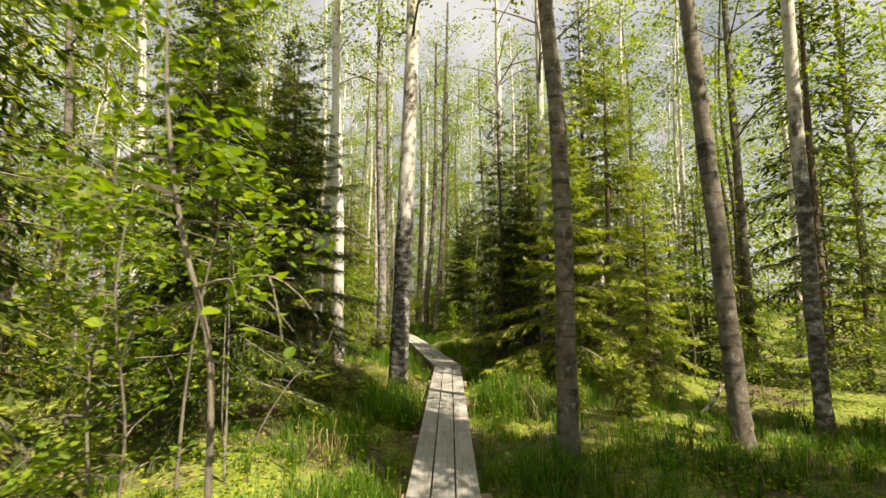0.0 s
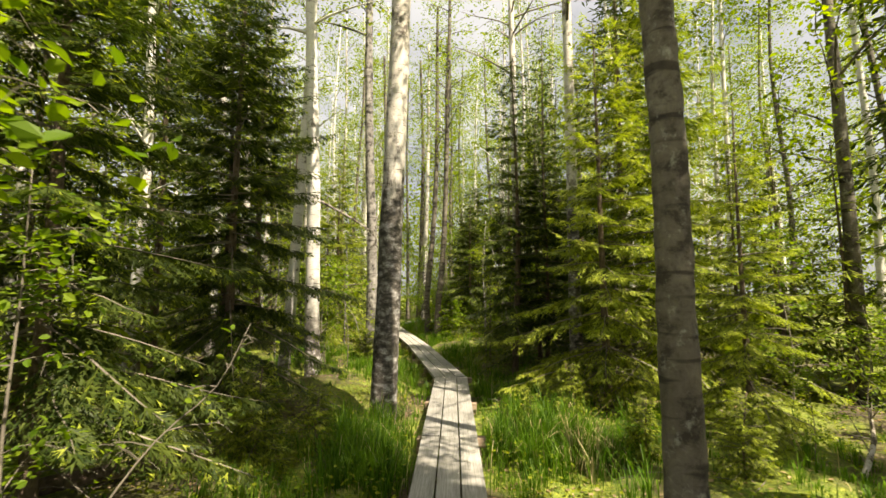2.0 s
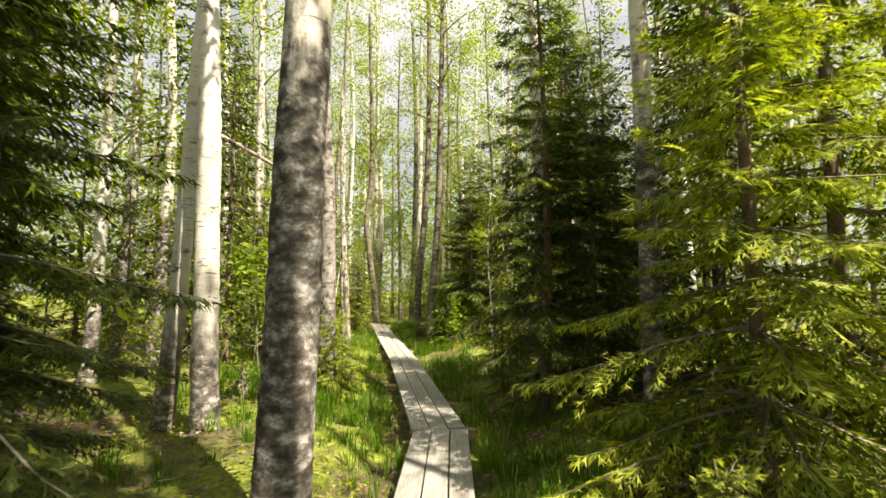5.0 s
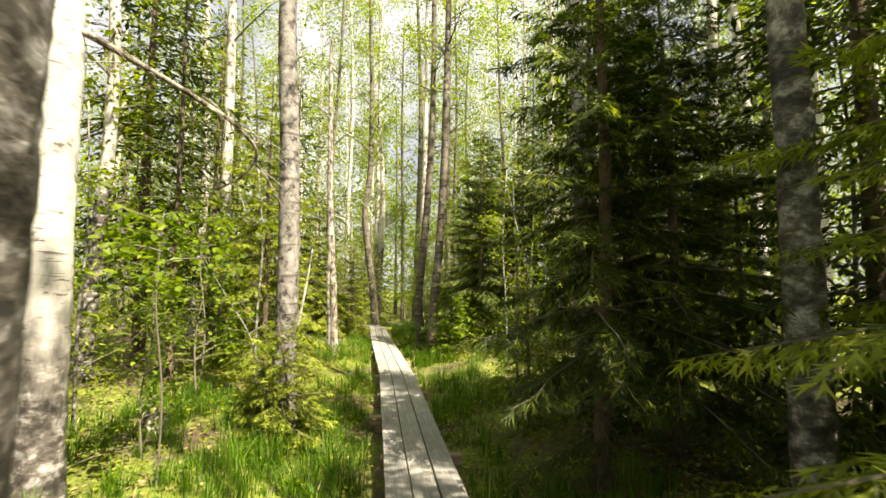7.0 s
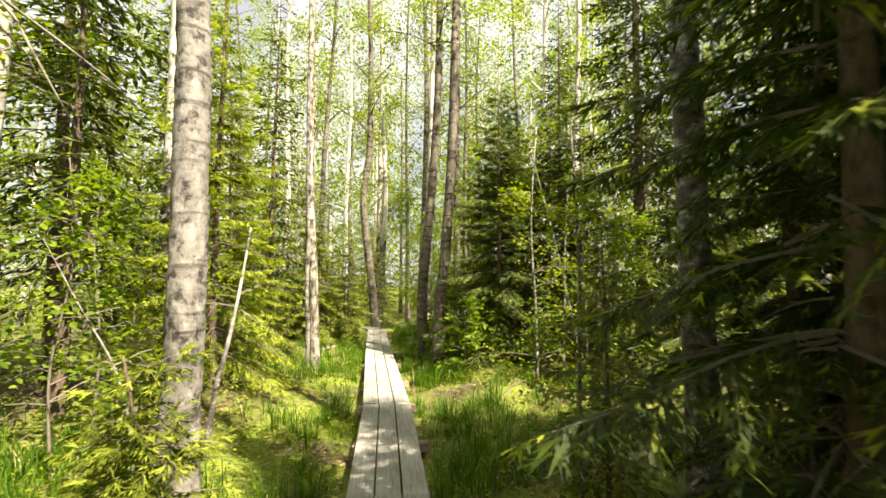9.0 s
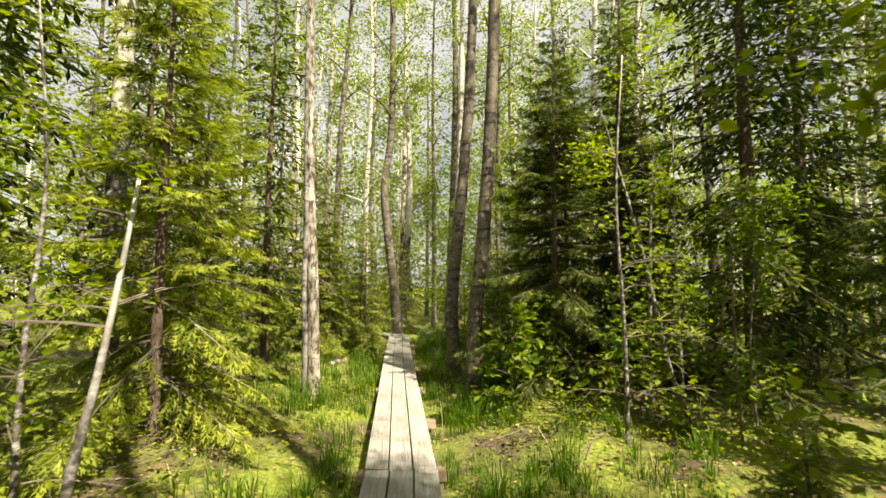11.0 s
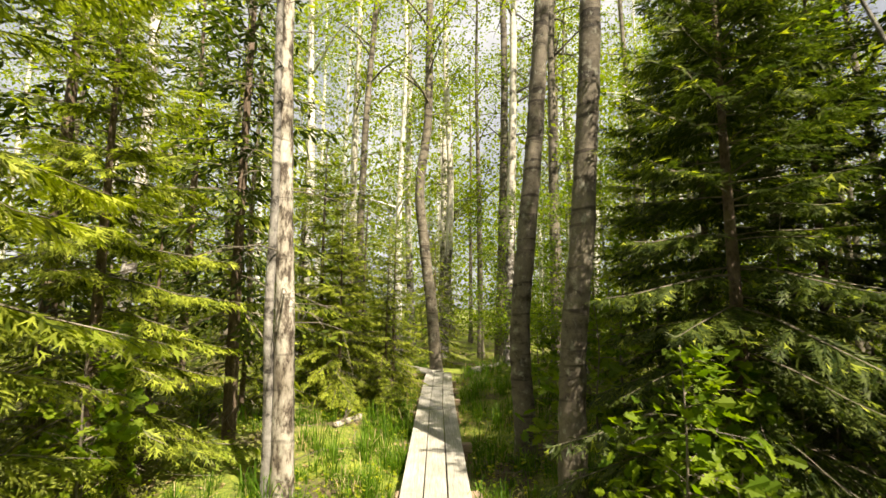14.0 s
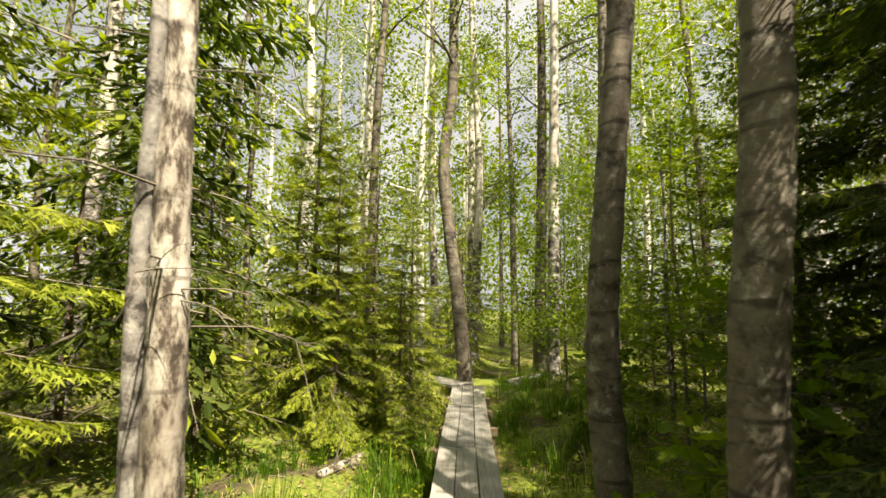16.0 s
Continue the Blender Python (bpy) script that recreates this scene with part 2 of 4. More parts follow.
# ---- mesh tools ----
def tri_mesh(name, V, T, mats, mi=None, smooth=False):
    V, T = np.asarray(V, np.float32), np.asarray(T, np.int32)
    me = bpy.data.meshes.new(name)
    me.vertices.add(len(V))
    me.vertices.foreach_set("co", V.ravel())
    me.loops.add(3 * len(T))
    me.loops.foreach_set("vertex_index", T.ravel())
    me.polygons.add(len(T))
    me.polygons.foreach_set("loop_start", np.arange(0, 3 * len(T), 3, dtype=np.int32))
    for m in mats:
        me.materials.append(m)
    if mi is not None:
        me.polygons.foreach_set("material_index", np.asarray(mi, np.int32))
    me.polygons.foreach_set("use_smooth", np.full(len(T), smooth))
    me.update(calc_edges=True)
    return me


class Heap:
    """Gathers triangles of one mesh."""

    def __init__(self):
        self.v, self.t, self.m, self.n = [], [], [], 0

    def add(self, V, T, mat=0):
        self.v.append(V)
        self.t.append(np.asarray(T) + self.n)
        self.m.append(np.full(len(T), mat))
        self.n += len(V)

    def mesh(self, name, mats, smooth=False):
        return tri_mesh(name, np.concatenate(self.v), np.concatenate(self.t), mats, np.concatenate(self.m), smooth)


def unit(a):
    return a / np.maximum(np.linalg.norm(a, axis=-1, keepdims=True), 1e-9)


def tube(P, R, sides, rng=None, rough=0.0):
    """A tapered tube along the points P with radii R; rough: uneven bark."""
    P, R = np.asarray(P, float), np.asarray(R, float)
    d = unit(np.gradient(P, axis=0))
    ref = np.array([1.0, 0, 0]) if abs(d[0][2]) > 0.7 else np.array([0, 0, 1.0])
    a = unit(np.cross(d, ref))
    b = np.cross(d, a)
    ang = np.linspace(0, 2 * np.pi, sides, endpoint=False)
    rad = R[:, None] * np.ones(sides)
    if rng is not None and rough:
        rad = rad * (1 + rough * (rng.random(rad.shape) - 0.5) + 0.5 * rough * np.sin(ang * 3 + P[:, 2:3] * 2.3) * np.sin(P[:, 2:3] * 1.7))
    V = P[:, None] + rad[..., None] * (np.cos(ang)[None, :, None] * a[:, None] + np.sin(ang)[None, :, None] * b[:, None])
    n = len(P)
    i, j = np.meshgrid(np.arange(n - 1), np.arange(sides), indexing="ij")
    k = (j + 1) % sides
    q0, q1, q2, q3 = (i * sides + j), (i * sides + k), ((i + 1) * sides + k), ((i + 1) * sides + j)
    T = np.concatenate([np.stack([q0, q1, q2], -1).reshape(-1, 3), np.stack([q0, q2, q3], -1).reshape(-1, 3)])
    V = np.concatenate([V.reshape(-1, 3), P[-1:]])
    cap = np.array([[(n - 1) * sides + s, (n - 1) * sides + (s + 1) % sides, n * sides] for s in range(sides)])
    return V, np.concatenate([T, cap])


def scatter(shape, tris, O, D, N, L, W):
    """Copies of a flat shape: at O, along D, facing N, L long and W wide."""
    shape, tris = np.asarray(shape, float), np.asarray(tris)
    D = unit(D)
    Y = unit(np.cross(N, D))
    Z = np.cross(D, Y)
    L, W = np.broadcast_to(L, len(O))[:, None, None], np.broadcast_to(W, len(O))[:, None, None]
    V = O[:, None] + shape[None, :, 0:1] * D[:, None] * L + shape[None, :, 1:2] * Y[:, None] * W + shape[None, :, 2:3] * Z[:, None] * W
    T = tris[None] + (np.arange(len(O)) * len(shape))[:, None, None]
    return V.reshape(-1, 3), T.reshape(-1, 3)


# needle shoot with swept teeth, small needle tuft, broad leaf, simple leaf, blade
SHOOT = [(0, 0, 0), (.3, 0, 0), (.62, 0, 0), (.85, 0, 0), (1, 0, 0), (.36, .8, -.2), (.66, 1, -.25), (.95, .75, -.15), (.36, -.8, -.2), (.66, -1, -.25), (.95, -.75, -.15)]
SHOOT_T = [(0, 1, 5), (1, 2, 6), (2, 4, 7), (1, 0, 8), (2, 1, 9), (4, 2, 10)]
SPINE = [(0, .5, 0), (0, -.5, 0), (1, 0, 0)]
SPINE_T = [(0, 1, 2)]
TUFT = [(0, 0, 0), (.55, 1, -.2), (1, 0, 0), (.55, -1, -.2)]
TUFT_T = [(0, 2, 1), (0, 3, 2)]
FORK = [(0, .17, 0), (0, -.17, 0), (1.05, 0, -.1), (.04, 0, 0), (.42, 0, 0), (.88, .9, -.2), (.88, -.9, -.2)]
FORK_T = [(0, 1, 2), (3, 4, 5), (4, 3, 6)]
LEAF = [(0, 0, 0), (.35, .5, .12), (.72, .42, .1), (1, 0, -.1), (.72, -.42, .1), (.35, -.5, .12)]
LEAF_T = [(0, 3, 1), (1, 3, 2), (0, 5, 3), (5, 4, 3)]
OAK = [(0, 0, 0), (.22, .10, .03), (.34, .30, .06), (.46, .16, .03), (.60, .42, .08), (.72, .24, .04), (.86, .30, .05), (1, 0, -.06), (.86, -.30, .05), (.72, -.24, .04), (.60, -.42, .08), (.46, -.16, .03), (.34, -.30, .06), (.22, -.10, .03), (.5, 0, -.02)]
OAK_T = [(14, i, i + 1) for i in range(13)] + [(14, 13, 0)]
RHOMB = [(0, 0, 0), (.45, .5, .1), (1, 0, -.05), (.45, -.5, .1)]
RHOMB_T = [(0, 2, 1), (0, 3, 2)]


def rand_dirs(rng, n, flat=0.5):
    a = rng.random(n) * 2 * np.pi
    return unit(np.stack([np.cos(a), np.sin(a), rng.normal(0, flat, n)], -1))


def part(name, data, parent, label=""):
    ob = new(name, data)
    ob.parent = parent
    return tagged(ob, label)


def smooth_path(pts, step):
    """A smooth curve through a few points."""
    pts = np.asarray(pts, float)
    t = np.concatenate([[0], np.cumsum(np.linalg.norm(np.diff(pts, axis=0), axis=1))])
    m = np.gradient(pts, t, axis=0)
    s = np.linspace(0, t[-1], max(3, int(t[-1] / step) + 1))
    i = np.clip(np.searchsorted(t, s, "right") - 1, 0, len(t) - 2)
    h = (t[i + 1] - t[i])[:, None]
    u = ((s - t[i])[:, None]) / h
    return (2 * u**3 - 3 * u**2 + 1) * pts[i] + (u**3 - 2 * u**2 + u) * h * m[i] + (-2 * u**3 + 3 * u**2) * pts[i + 1] + (u**3 - u**2) * h * m[i + 1]


# ---- ground ----
WALK = [(-0.10, -5.0), (0.10, 10.4), (-0.73, 15.25), (-1.93, 21.2), (-2.66, 25.1)]


def walk_x(y):
    return np.interp(y, [p[1] for p in WALK], [p[0] for p in WALK])


def ground_z(x, y):
    """The height of the boggy ground: low beside the boards, hummocks away from them."""
    x, y = np.asarray(x, float), np.asarray(y, float)
    d = np.abs(x - walk_x(y))
    rise = 0.24 * np.clip((d - 0.35) / 1.3, 0, 1) ** 1.2
    hum = 0.07 * np.sin(x * 1.9 + 1.3 * np.sin(y * 0.8)) * np.sin(y * 1.6 + 0.7) + 0.05 * np.sin(x * 4.1 + y * 1.1) * np.sin(y * 3.7 - x * 1.3) + 0.025 * np.sin(x * 9 + 2 * y) * np.sin(y * 8.3)
    return rise + hum * np.clip((d - 0.15) / 0.6, 0.25, 1) - 0.02


def make_ground():
    far = np.geomspace(0.25, 380, 26)
    xs = np.concatenate([-9 - far[::-1], np.arange(-9, 9.01, 0.16), 9 + far])
    ys = np.concatenate([-7 - far[::-1], np.arange(-7, 32.01, 0.16), 32 + far])
    X, Y = np.meshgrid(xs, ys, indexing="ij")
    V = np.stack([X, Y, ground_z(X, Y)], -1).reshape(-1, 3)
    n = len(ys)
    i, j = np.meshgrid(np.arange(len(xs) - 1), np.arange(n - 1), indexing="ij")
    a = (i * n + j).ravel()
    T = np.concatenate([np.stack([a, a + n, a + n + 1], -1), np.stack([a, a + n + 1, a + 1], -1)])
    tagged(new("ground", tri_mesh("ground", V, T, [M_GROUND], None, True)), "mossy peat ground with hummocks and leaf litter", "ground", "", "structure")


make_ground()


# ---- trees ----
def needles(heap, rng, O, D, L, u, level, fresh_share):
    """Flat side shoots at O along D with their small tufts; u: how far out on the branch."""
    N = unit(np.array([0, 0, 1.0]) + rng.normal(0, 0.36, O.shape))
    if level > 1:
        heap.add(*scatter(SPINE, SPINE_T, O, D, N, L, 0.012), 0)
    else:
        heap.add(*scatter(SHOOT, SHOOT_T, O, D, N, L, np.clip(0.15 * L, 0.018, 0.04)), 0)
    cnt = np.maximum((L / (0.024 if level > 1 else 0.085)).astype(int), 1)
    idx = np.repeat(np.arange(len(O)), cnt)
    k = np.arange(len(idx)) - np.repeat(np.cumsum(cnt) - cnt, cnt)
    s = (k + 0.6) / (cnt[idx] + 0.3)
    side = np.where(k % 2 == 0, 1, -1)
    Dd = unit(D)[idx]
    Y = unit(np.cross(N[idx], Dd))
    dirs = unit(Dd * 0.8 + Y * side[:, None] * 0.7 + rng.normal(0, 0.16, Dd.shape) - [0, 0, 0.26])
    size = (0.102 if level > 1 else 0.16) * (1.25 - 0.5 * s) * rng.uniform(0.7, 1.3, len(idx))
    pos = O[idx] + Dd * (s * L[idx])[:, None] - np.array([0, 0, 0.10]) * (s**2 * L[idx])[:, None]
    fresh = rng.random(len(idx)) < fresh_share * (0.1 + 0.9 * u[idx] + 0.5 * s)
    for sel, mat in ((~fresh, 0), (fresh, 1)):
        if sel.any():
            heap.add(*scatter(FORK if level > 1 else TUFT, FORK_T if level > 1 else TUFT_T, pos[sel], dirs[sel], N[idx][sel], size[sel], (0.36 if level > 1 else 0.155) * size[sel]), mat)


def spruce(h, seed, z0, rmax, level, label, gap=0.30, fresh=0.35, bare=26, ring=5, needle=None):
    """A spruce: trunk, tiers of flat drooping needle fans, dead twigs below."""
    rng = np.random.default_rng(seed)
    root = tagged(new("spruce_tree"), label, "tree", "spruces of the bog wood")
    P = smooth_path([(0, 0, -0.25), (rng.normal(0, .03), rng.normal(0, .03), h * 0.4), (rng.normal(0, .05), rng.normal(0, .05), h)], 0.25)
    r = 0.010 * h * (1 - np.clip(P[:, 2] / h, 0, 1)) + 0.007
    part("trunk", tri_mesh("trunk", *tube(P, r, 9 if level > 1 else 6, rng, 0.12), [M_SPRUCE], None, True), root)
    crown, wood = Heap(), Heap()
    tier = z0
    while tier < h - 0.05:
        f = (tier - z0) / (h - z0)
        turn = rng.random() * 6.28
        n_ring = ring if f < 0.75 else 4
        for b in range(n_ring):
            z = tier + rng.normal(0, 0.05)
            az = turn + b * 6.283 / n_ring + rng.normal(0, 0.2)
            L = (rmax * (1 - f) ** 0.8 + 0.10) * rng.uniform(0.6, 1.12)
            out = np.array([np.cos(az), np.sin(az), 0])
            slope = -0.22 + 0.75 * f + rng.normal(0, 0.09)
            s = np.linspace(0, 1, 6)
            B = np.array([0, 0, z]) + out * (s * L)[:, None] + np.array([0, 0, 1.0]) * ((slope * s - 0.30 * (1 - f) * s**2 + 0.10 * s**4) * L)[:, None]
            B += rng.normal(0, 0.012, B.shape) * s[:, None]
            i = slice(None) if level > 1 else [0, 2, 5]
            wood.add(*tube(B[i], ((0.003 + 0.006 * L) * (1 - s) + 0.002)[i], 3))
            n = max(int(L * 0.86 / (0.05 if level > 1 else 0.10)), 2)
            u = np.linspace(0.16, 0.985, n)
            O = np.stack([np.interp(u, s, B[:, c]) for c in range(3)], -1)
            T = unit(np.stack([np.interp(u, s, np.gradient(B[:, c])) for c in range(3)], -1))
            side = np.where(np.arange(n) % 2 == 0, 1, -1)
            Y = unit(np.cross([0, 0, 1.0], T))
            D = unit(T * (0.7 + 0.5 * u)[:, None] + Y * (side * 0.8)[:, None] + rng.normal(0, 0.12, T.shape) - [0, 0, 0.26])
            ll = np.clip((0.50 * L * (1 - u) + 0.085) * rng.uniform(0.7, 1.2, n), 0.06, 0.45)
            D[-1], ll[-1] = T[-1], 0.12
            needles(crown, rng, O, D, ll, u, level, fresh)
        tier += gap * rng.uniform(0.8, 1.2) * (1 - 0.45 * f)
    for i in range(bare):
        z = rng.uniform(0.15, max(z0 + 0.5, 0.6))
        az, L = rng.random() * 6.28, rng.uniform(0.25, 0.65) * rmax
        s = np.linspace(0, 1, 5)
        B = np.array([0, 0, z]) + np.stack([np.cos(az + s * rng.normal(0, .4)) * s * L, np.sin(az + s * rng.normal(0, .4)) * s * L, (-0.15 * s - 0.3 * s**2 + rng.normal(0, .15) * s) * L], -1)
        wood.add(*tube(B, 0.0042 * (1 - s) + 0.0014, 3))
        for q in range(3):
            u = rng.uniform(0.3, 1)
            o = np.array([np.interp(u, s, B[:, c]) for c in range(3)])
            d = rng.normal(0, 1, 3) * (1, 1, 0.5) + (np.cos(az), np.sin(az), -0.2)
            wood.add(*tube(o + np.linspace(0, 1, 3)[:, None] * unit(d) * rng.uniform(0.08, 0.28), [0.0018, 0.0014, 0.0008], 3))
    part("crown", crown.mesh("crown", [needle or M_NEEDLE, M_FRESH]), root)
    tagged(part("branchwork", wood.mesh("branchwork", [M_TWIG]), root, "thin bare grey-brown branches"), kind="stuff")
    return root


def limbs(rng, wood, P, n, zlo, zhi, reach, rise=0.6, subs=4, thick=0.02, sides=4, least=0.004):
    """Limbs with side twigs from a trunk P; returns points along the outer twigs."""
    spots = []
    for i in range(n):
        z = rng.uniform(zlo, zhi)
        o = np.array([np.interp(z, P[:, 2], P[:, c]) for c in range(3)])
        az = rng.random() * 6.28
        L = reach * rng.uniform(0.5, 1.1) * (1 - 0.5 * (z - zlo) / max(zhi - zlo, .1))
        d = unit(np.array([np.cos(az), np.sin(az), rise * rng.uniform(0.4, 1.5)]))
        s = np.linspace(0, 1, 5)
        B = o + d * (s * L)[:, None] + np.array([0, 0, -0.22 * L]) * (s**2)[:, None] + np.cumsum(rng.normal(0, 0.03 * L, (5, 3)), 0) * s[:, None]
        wood.add(*tube(B, thick * L / reach * (1 - s) + least, sides))
        spots.append(B[2:])
        for j in range(subs):
            u = rng.uniform(0.25, 1)
            q = np.array([np.interp(u, s, B[:, c]) for c in range(3)])
            e = unit(d + rng.normal(0, 0.7, 3) - [0, 0, 0.2])
            w = np.linspace(0, 1, 4)
            C = q + e * (w * L * rng.uniform(0.2, 0.5))[:, None] + np.array([0, 0, -0.15 * L]) * (w**2)[:, None]
            wood.add(*tube(C, 0.3 * thick * (1 - w) + 0.5 * least, 3))
            spots.append(C[1:])
    return np.concatenate(spots)


def leaves_at(rng, spots, n, spread, size, shape="leaf"):
    O = spots[rng.integers(0, len(spots), n)] + rng.normal(0, spread, (n, 3))
    D = rand_dirs(rng, n, 0.5)
    N = unit(rng.normal(0, 0.55, (n, 3)) + [0, 0, 1])
    L = size * rng.uniform(0.6, 1.25, n)
    if shape == "oak":
        return scatter(OAK, OAK_T, O, D, N, L, L * 0.8)
    if shape == "leaf":
        return scatter(LEAF, LEAF_T, O, D, N, L, L * 0.62)
    return scatter(RHOMB, RHOMB_T, O, D, N, L, L * 0.72)


def tall_tree(name, label, path, r0, bark, seed, leaves=2600, zlo=5.0, reach=2.2, size=0.085, nl=26, sides=14, step=0.12, taper=0.8, bark_rough=0.10, group=""):
    """A forest tree: a bare trunk along path, limbs and a thin crown high up."""
    rng = np.random.default_rng(seed)
    base = np.array(path[0], float)
    root = tagged(new(name), label, "tree", group or name.split("_")[0] + " trees of the bog wood")
    root.location = base
    P = smooth_path(np.array(path, float) - base, step)
    h = P[-1, 2]
    f = np.clip(P[:, 2] / h, 0, 1)
    r = r0 * ((1 - taper * f) + 0.35 * np.exp(-P[:, 2].clip(0) / 0.22))
    part("trunk", tri_mesh("trunk", *tube(P, r, sides, rng, bark_rough), [bark], None, True), root)
    wood, crown = Heap(), Heap()
    spots = limbs(rng, wood, P, nl, zlo, h * 0.98, reach, 0.7, 2 if sides < 10 else 3, 0.25 * r0, 3 if sides < 10 else 5)
    tagged(part("branchwork", wood.mesh("branchwork", [bark if bark is not M_BIRCH else M_TWIG], True), root, "thin crooked limbs"), kind="stuff")
    crown.add(*leaves_at(rng, spots, leaves, 0.19, size, "rhomb"))
    part("crown", crown.mesh("crown", [M_LEAF]), root, "thin crown of fresh yellow-green spring leaves")
    return root


def sapling(name, label, path, r0, seed, n_leaf=500, size=0.06, zlo=0.5, reach=0.6, nl=16, mat=None, bark=None, spread=0.06, group="", subs=4):
    """A young broad-leaved tree or shrub."""
    rng = np.random.default_rng(seed)
    base = np.array(path[0], float)
    root = tagged(new(name), label, "sapling", group or "saplings of the undergrowth")
    root.location = base
    P = smooth_path(np.array(path, float) - base, 0.12)
    h = P[-1, 2]
    part("stem", tri_mesh("stem", *tube(P, r0 * (1 - 0.75 * np.clip(P[:, 2] / h, 0, 1)), 8, rng, 0.08), [bark or M_TWIG], None, True), root)
    wood, crown = Heap(), Heap()
    spots = limbs(rng, wood, P, nl, zlo, h, reach, 0.35, subs, 0.006, 3, 0.0016)
    tagged(part("branchwork", wood.mesh("branchwork", [M_TWIG]), root, "thin brown twigs"), kind="stuff")
    crown.add(*leaves_at(rng, spots, n_leaf, spread, size, "oak" if name.startswith("oak") else "leaf" if size < 0.08 else "rhomb"))
    part("leaves", crown.mesh("leaves", [mat or M_BROAD]), root, "fresh light green leaves")
    return root


def gz(x, y):
    return float(ground_z(x, y))


def at(x, y, turn=0.0, scale=1.0, lean=0.0):
    return pose(x, y, gz(x, y) - 0.02, lean, 0, turn) @ Matrix.Scale(scale, 4)


# tall trees beside the boards, each along its own line
BIRCH_L = "birch with white bark and dark cracked base"
HEROES = [
    ("birch_tree", "stout birch, scarred white bark, dark cracked base", [(-0.80, 8.25, 0), (-0.76, 8.25, 0.6), (-0.70, 8.25, 2.4), (-0.62, 8.27, 4.7), (-0.56, 8.3, 7.2), (-0.5, 8.4, 15)], 0.165, M_BIRCH, 36),
    ("alder_tree", "slender alder with grey-brown ringed bark", [(1.14, 4.5, 0), (1.16, 4.53, 0.3), (1.18, 4.56, 1.3), (1.17, 4.62, 3.4), (1.09, 4.66, 4.7), (0.9, 4.8, 13)], 0.098, M_ALDER, 18),
    ("alder_tree", "leaning alder with dark patchy bark", [(3.05, 4.9, 0), (3.01, 4.9, 0.44), (2.89, 4.9, 2.4), (2.8, 4.9, 3.65), (2.71, 4.9, 4.96), (2.3, 4.9, 13)], 0.10, M_ALDER, 18),
    ("birch_tree", "slim birch with pale patchy bark", [(4.2, 5.3, 0), (4.17, 5.3, 0.5), (4.15, 5.3, 2.15), (4.13, 5.3, 3.95), (4.15, 5.3, 5.2), (4.2, 5.4, 14)], 0.085, M_BIRCH, 16),
    ("birch_tree", "bright white birch standing as one of a pair", [(-2.24, 10.3, 0), (-2.26, 10.3, 0.43), (-2.32, 10.3, 3.3), (-2.42, 10.3, 5.8), (-2.7, 10.3, 15)], 0.13, M_BIRCH_W, 16),
    ("birch_tree", "white leaning birch standing as one of a pair", [(-2.88, 10.6, 0), (-2.76, 10.6, 1.47), (-2.66, 10.6, 3.42), (-2.58, 10.6, 5.0), (-2.4, 10.6, 14)], 0.105, M_BIRCH_W, 16),
    ("alder_tree", "straight alder with pale grey knobbly bark", [(-1.64, 12.65, 0), (-1.64, 12.65, 0.9), (-1.64, 12.65, 2.3), (-1.74, 12.65, 5), (-1.8, 12.7, 14)], 0.125, M_PALE, 18),
    ("alder_tree", "crooked alder at the end of the boards", [(-2.80, 25.6, 0), (-2.84, 25.6, 0.4), (-2.93, 25.6, 1.45), (-3.19, 25.6, 3.5), (-3.28, 25.6, 4.45), (-3.10, 25.6, 6.2), (-3.07, 25.6, 8.2), (-3.2, 25.6, 14)], 0.15, M_ALDER, 12),
    ("alder_tree", "dark mossy alder beside the boards", [(-0.64, 19.7, 0), (-0.67, 19.7, 0.43), (-0.70, 19.7, 1.54), (-0.62, 19.7, 2.36), (-0.49, 19.7, 3.8), (-0.3, 19.8, 13)], 0.115, M_ALDER, 16),
    ("alder_tree", "thick dark-barked alder behind leafy shrubs", [(-0.30, 18.4, 0), (-0.25, 18.4, 1.33), (-0.15, 18.4, 2.33), (-0.08, 18.4, 3.3), (0.05, 18.4, 7), (0.2, 18.5, 14)], 0.108, M_ALDER, 14),
    ("birch_tree", BIRCH_L, [(2.2, 10.2, 0), (2.21, 10.2, 2), (2.21, 10.2, 3.3), (2.15, 10.2, 14)], 0.11, M_BIRCH, 14),
    ("birch_tree", BIRCH_L, [(1.62, 12.6, 0), (1.6, 12.6, 3), (1.58, 12.6, 5), (1.5, 12.6, 14)], 0.10, M_BIRCH, 14),
    ("alder_tree", "slender forked alder against the sky", [(-1.5, 28, 0), (-1.34, 28, 5.1), (-1.28, 28, 9.7), (-1.45, 28, 15)], 0.16, M_ALDER, 10),
    ("alder_tree", "straight dark alder against the sky", [(-0.05, 25.5, 0), (-0.03, 25.5, 5), (0.0, 25.5, 9), (0.1, 25.5, 15)], 0.13, M_ALDER, 10),
    ("alder_tree", "thin swaying grey alder with sparse leaves", [(-4.5, 24.7, 0), (-4.4, 24.7, 6.2), (-4.15, 24.7, 10.1), (-4.0, 24.7, 14)], 0.10, M_ALDER, 10),
    ("birch_tree", BIRCH_L, [(-4.3, 16.5, 0), (-4.3, 16.5, 5), (-4.4, 16.5, 14)], 0.12, M_BIRCH, 12),
    ("birch_tree", BIRCH_L, [(-1.15, 26.2, 0), (-1.05, 26.2, 4), (-0.95, 26.2, 8), (-0.9, 26.2, 15)], 0.13, M_BIRCH, 12),
]


# Fuller crowns on two alders, above the view, added to cast shade.
SHADE_CROWNS = {1: (2600, 4.9), 2: (1500, 6.3)}


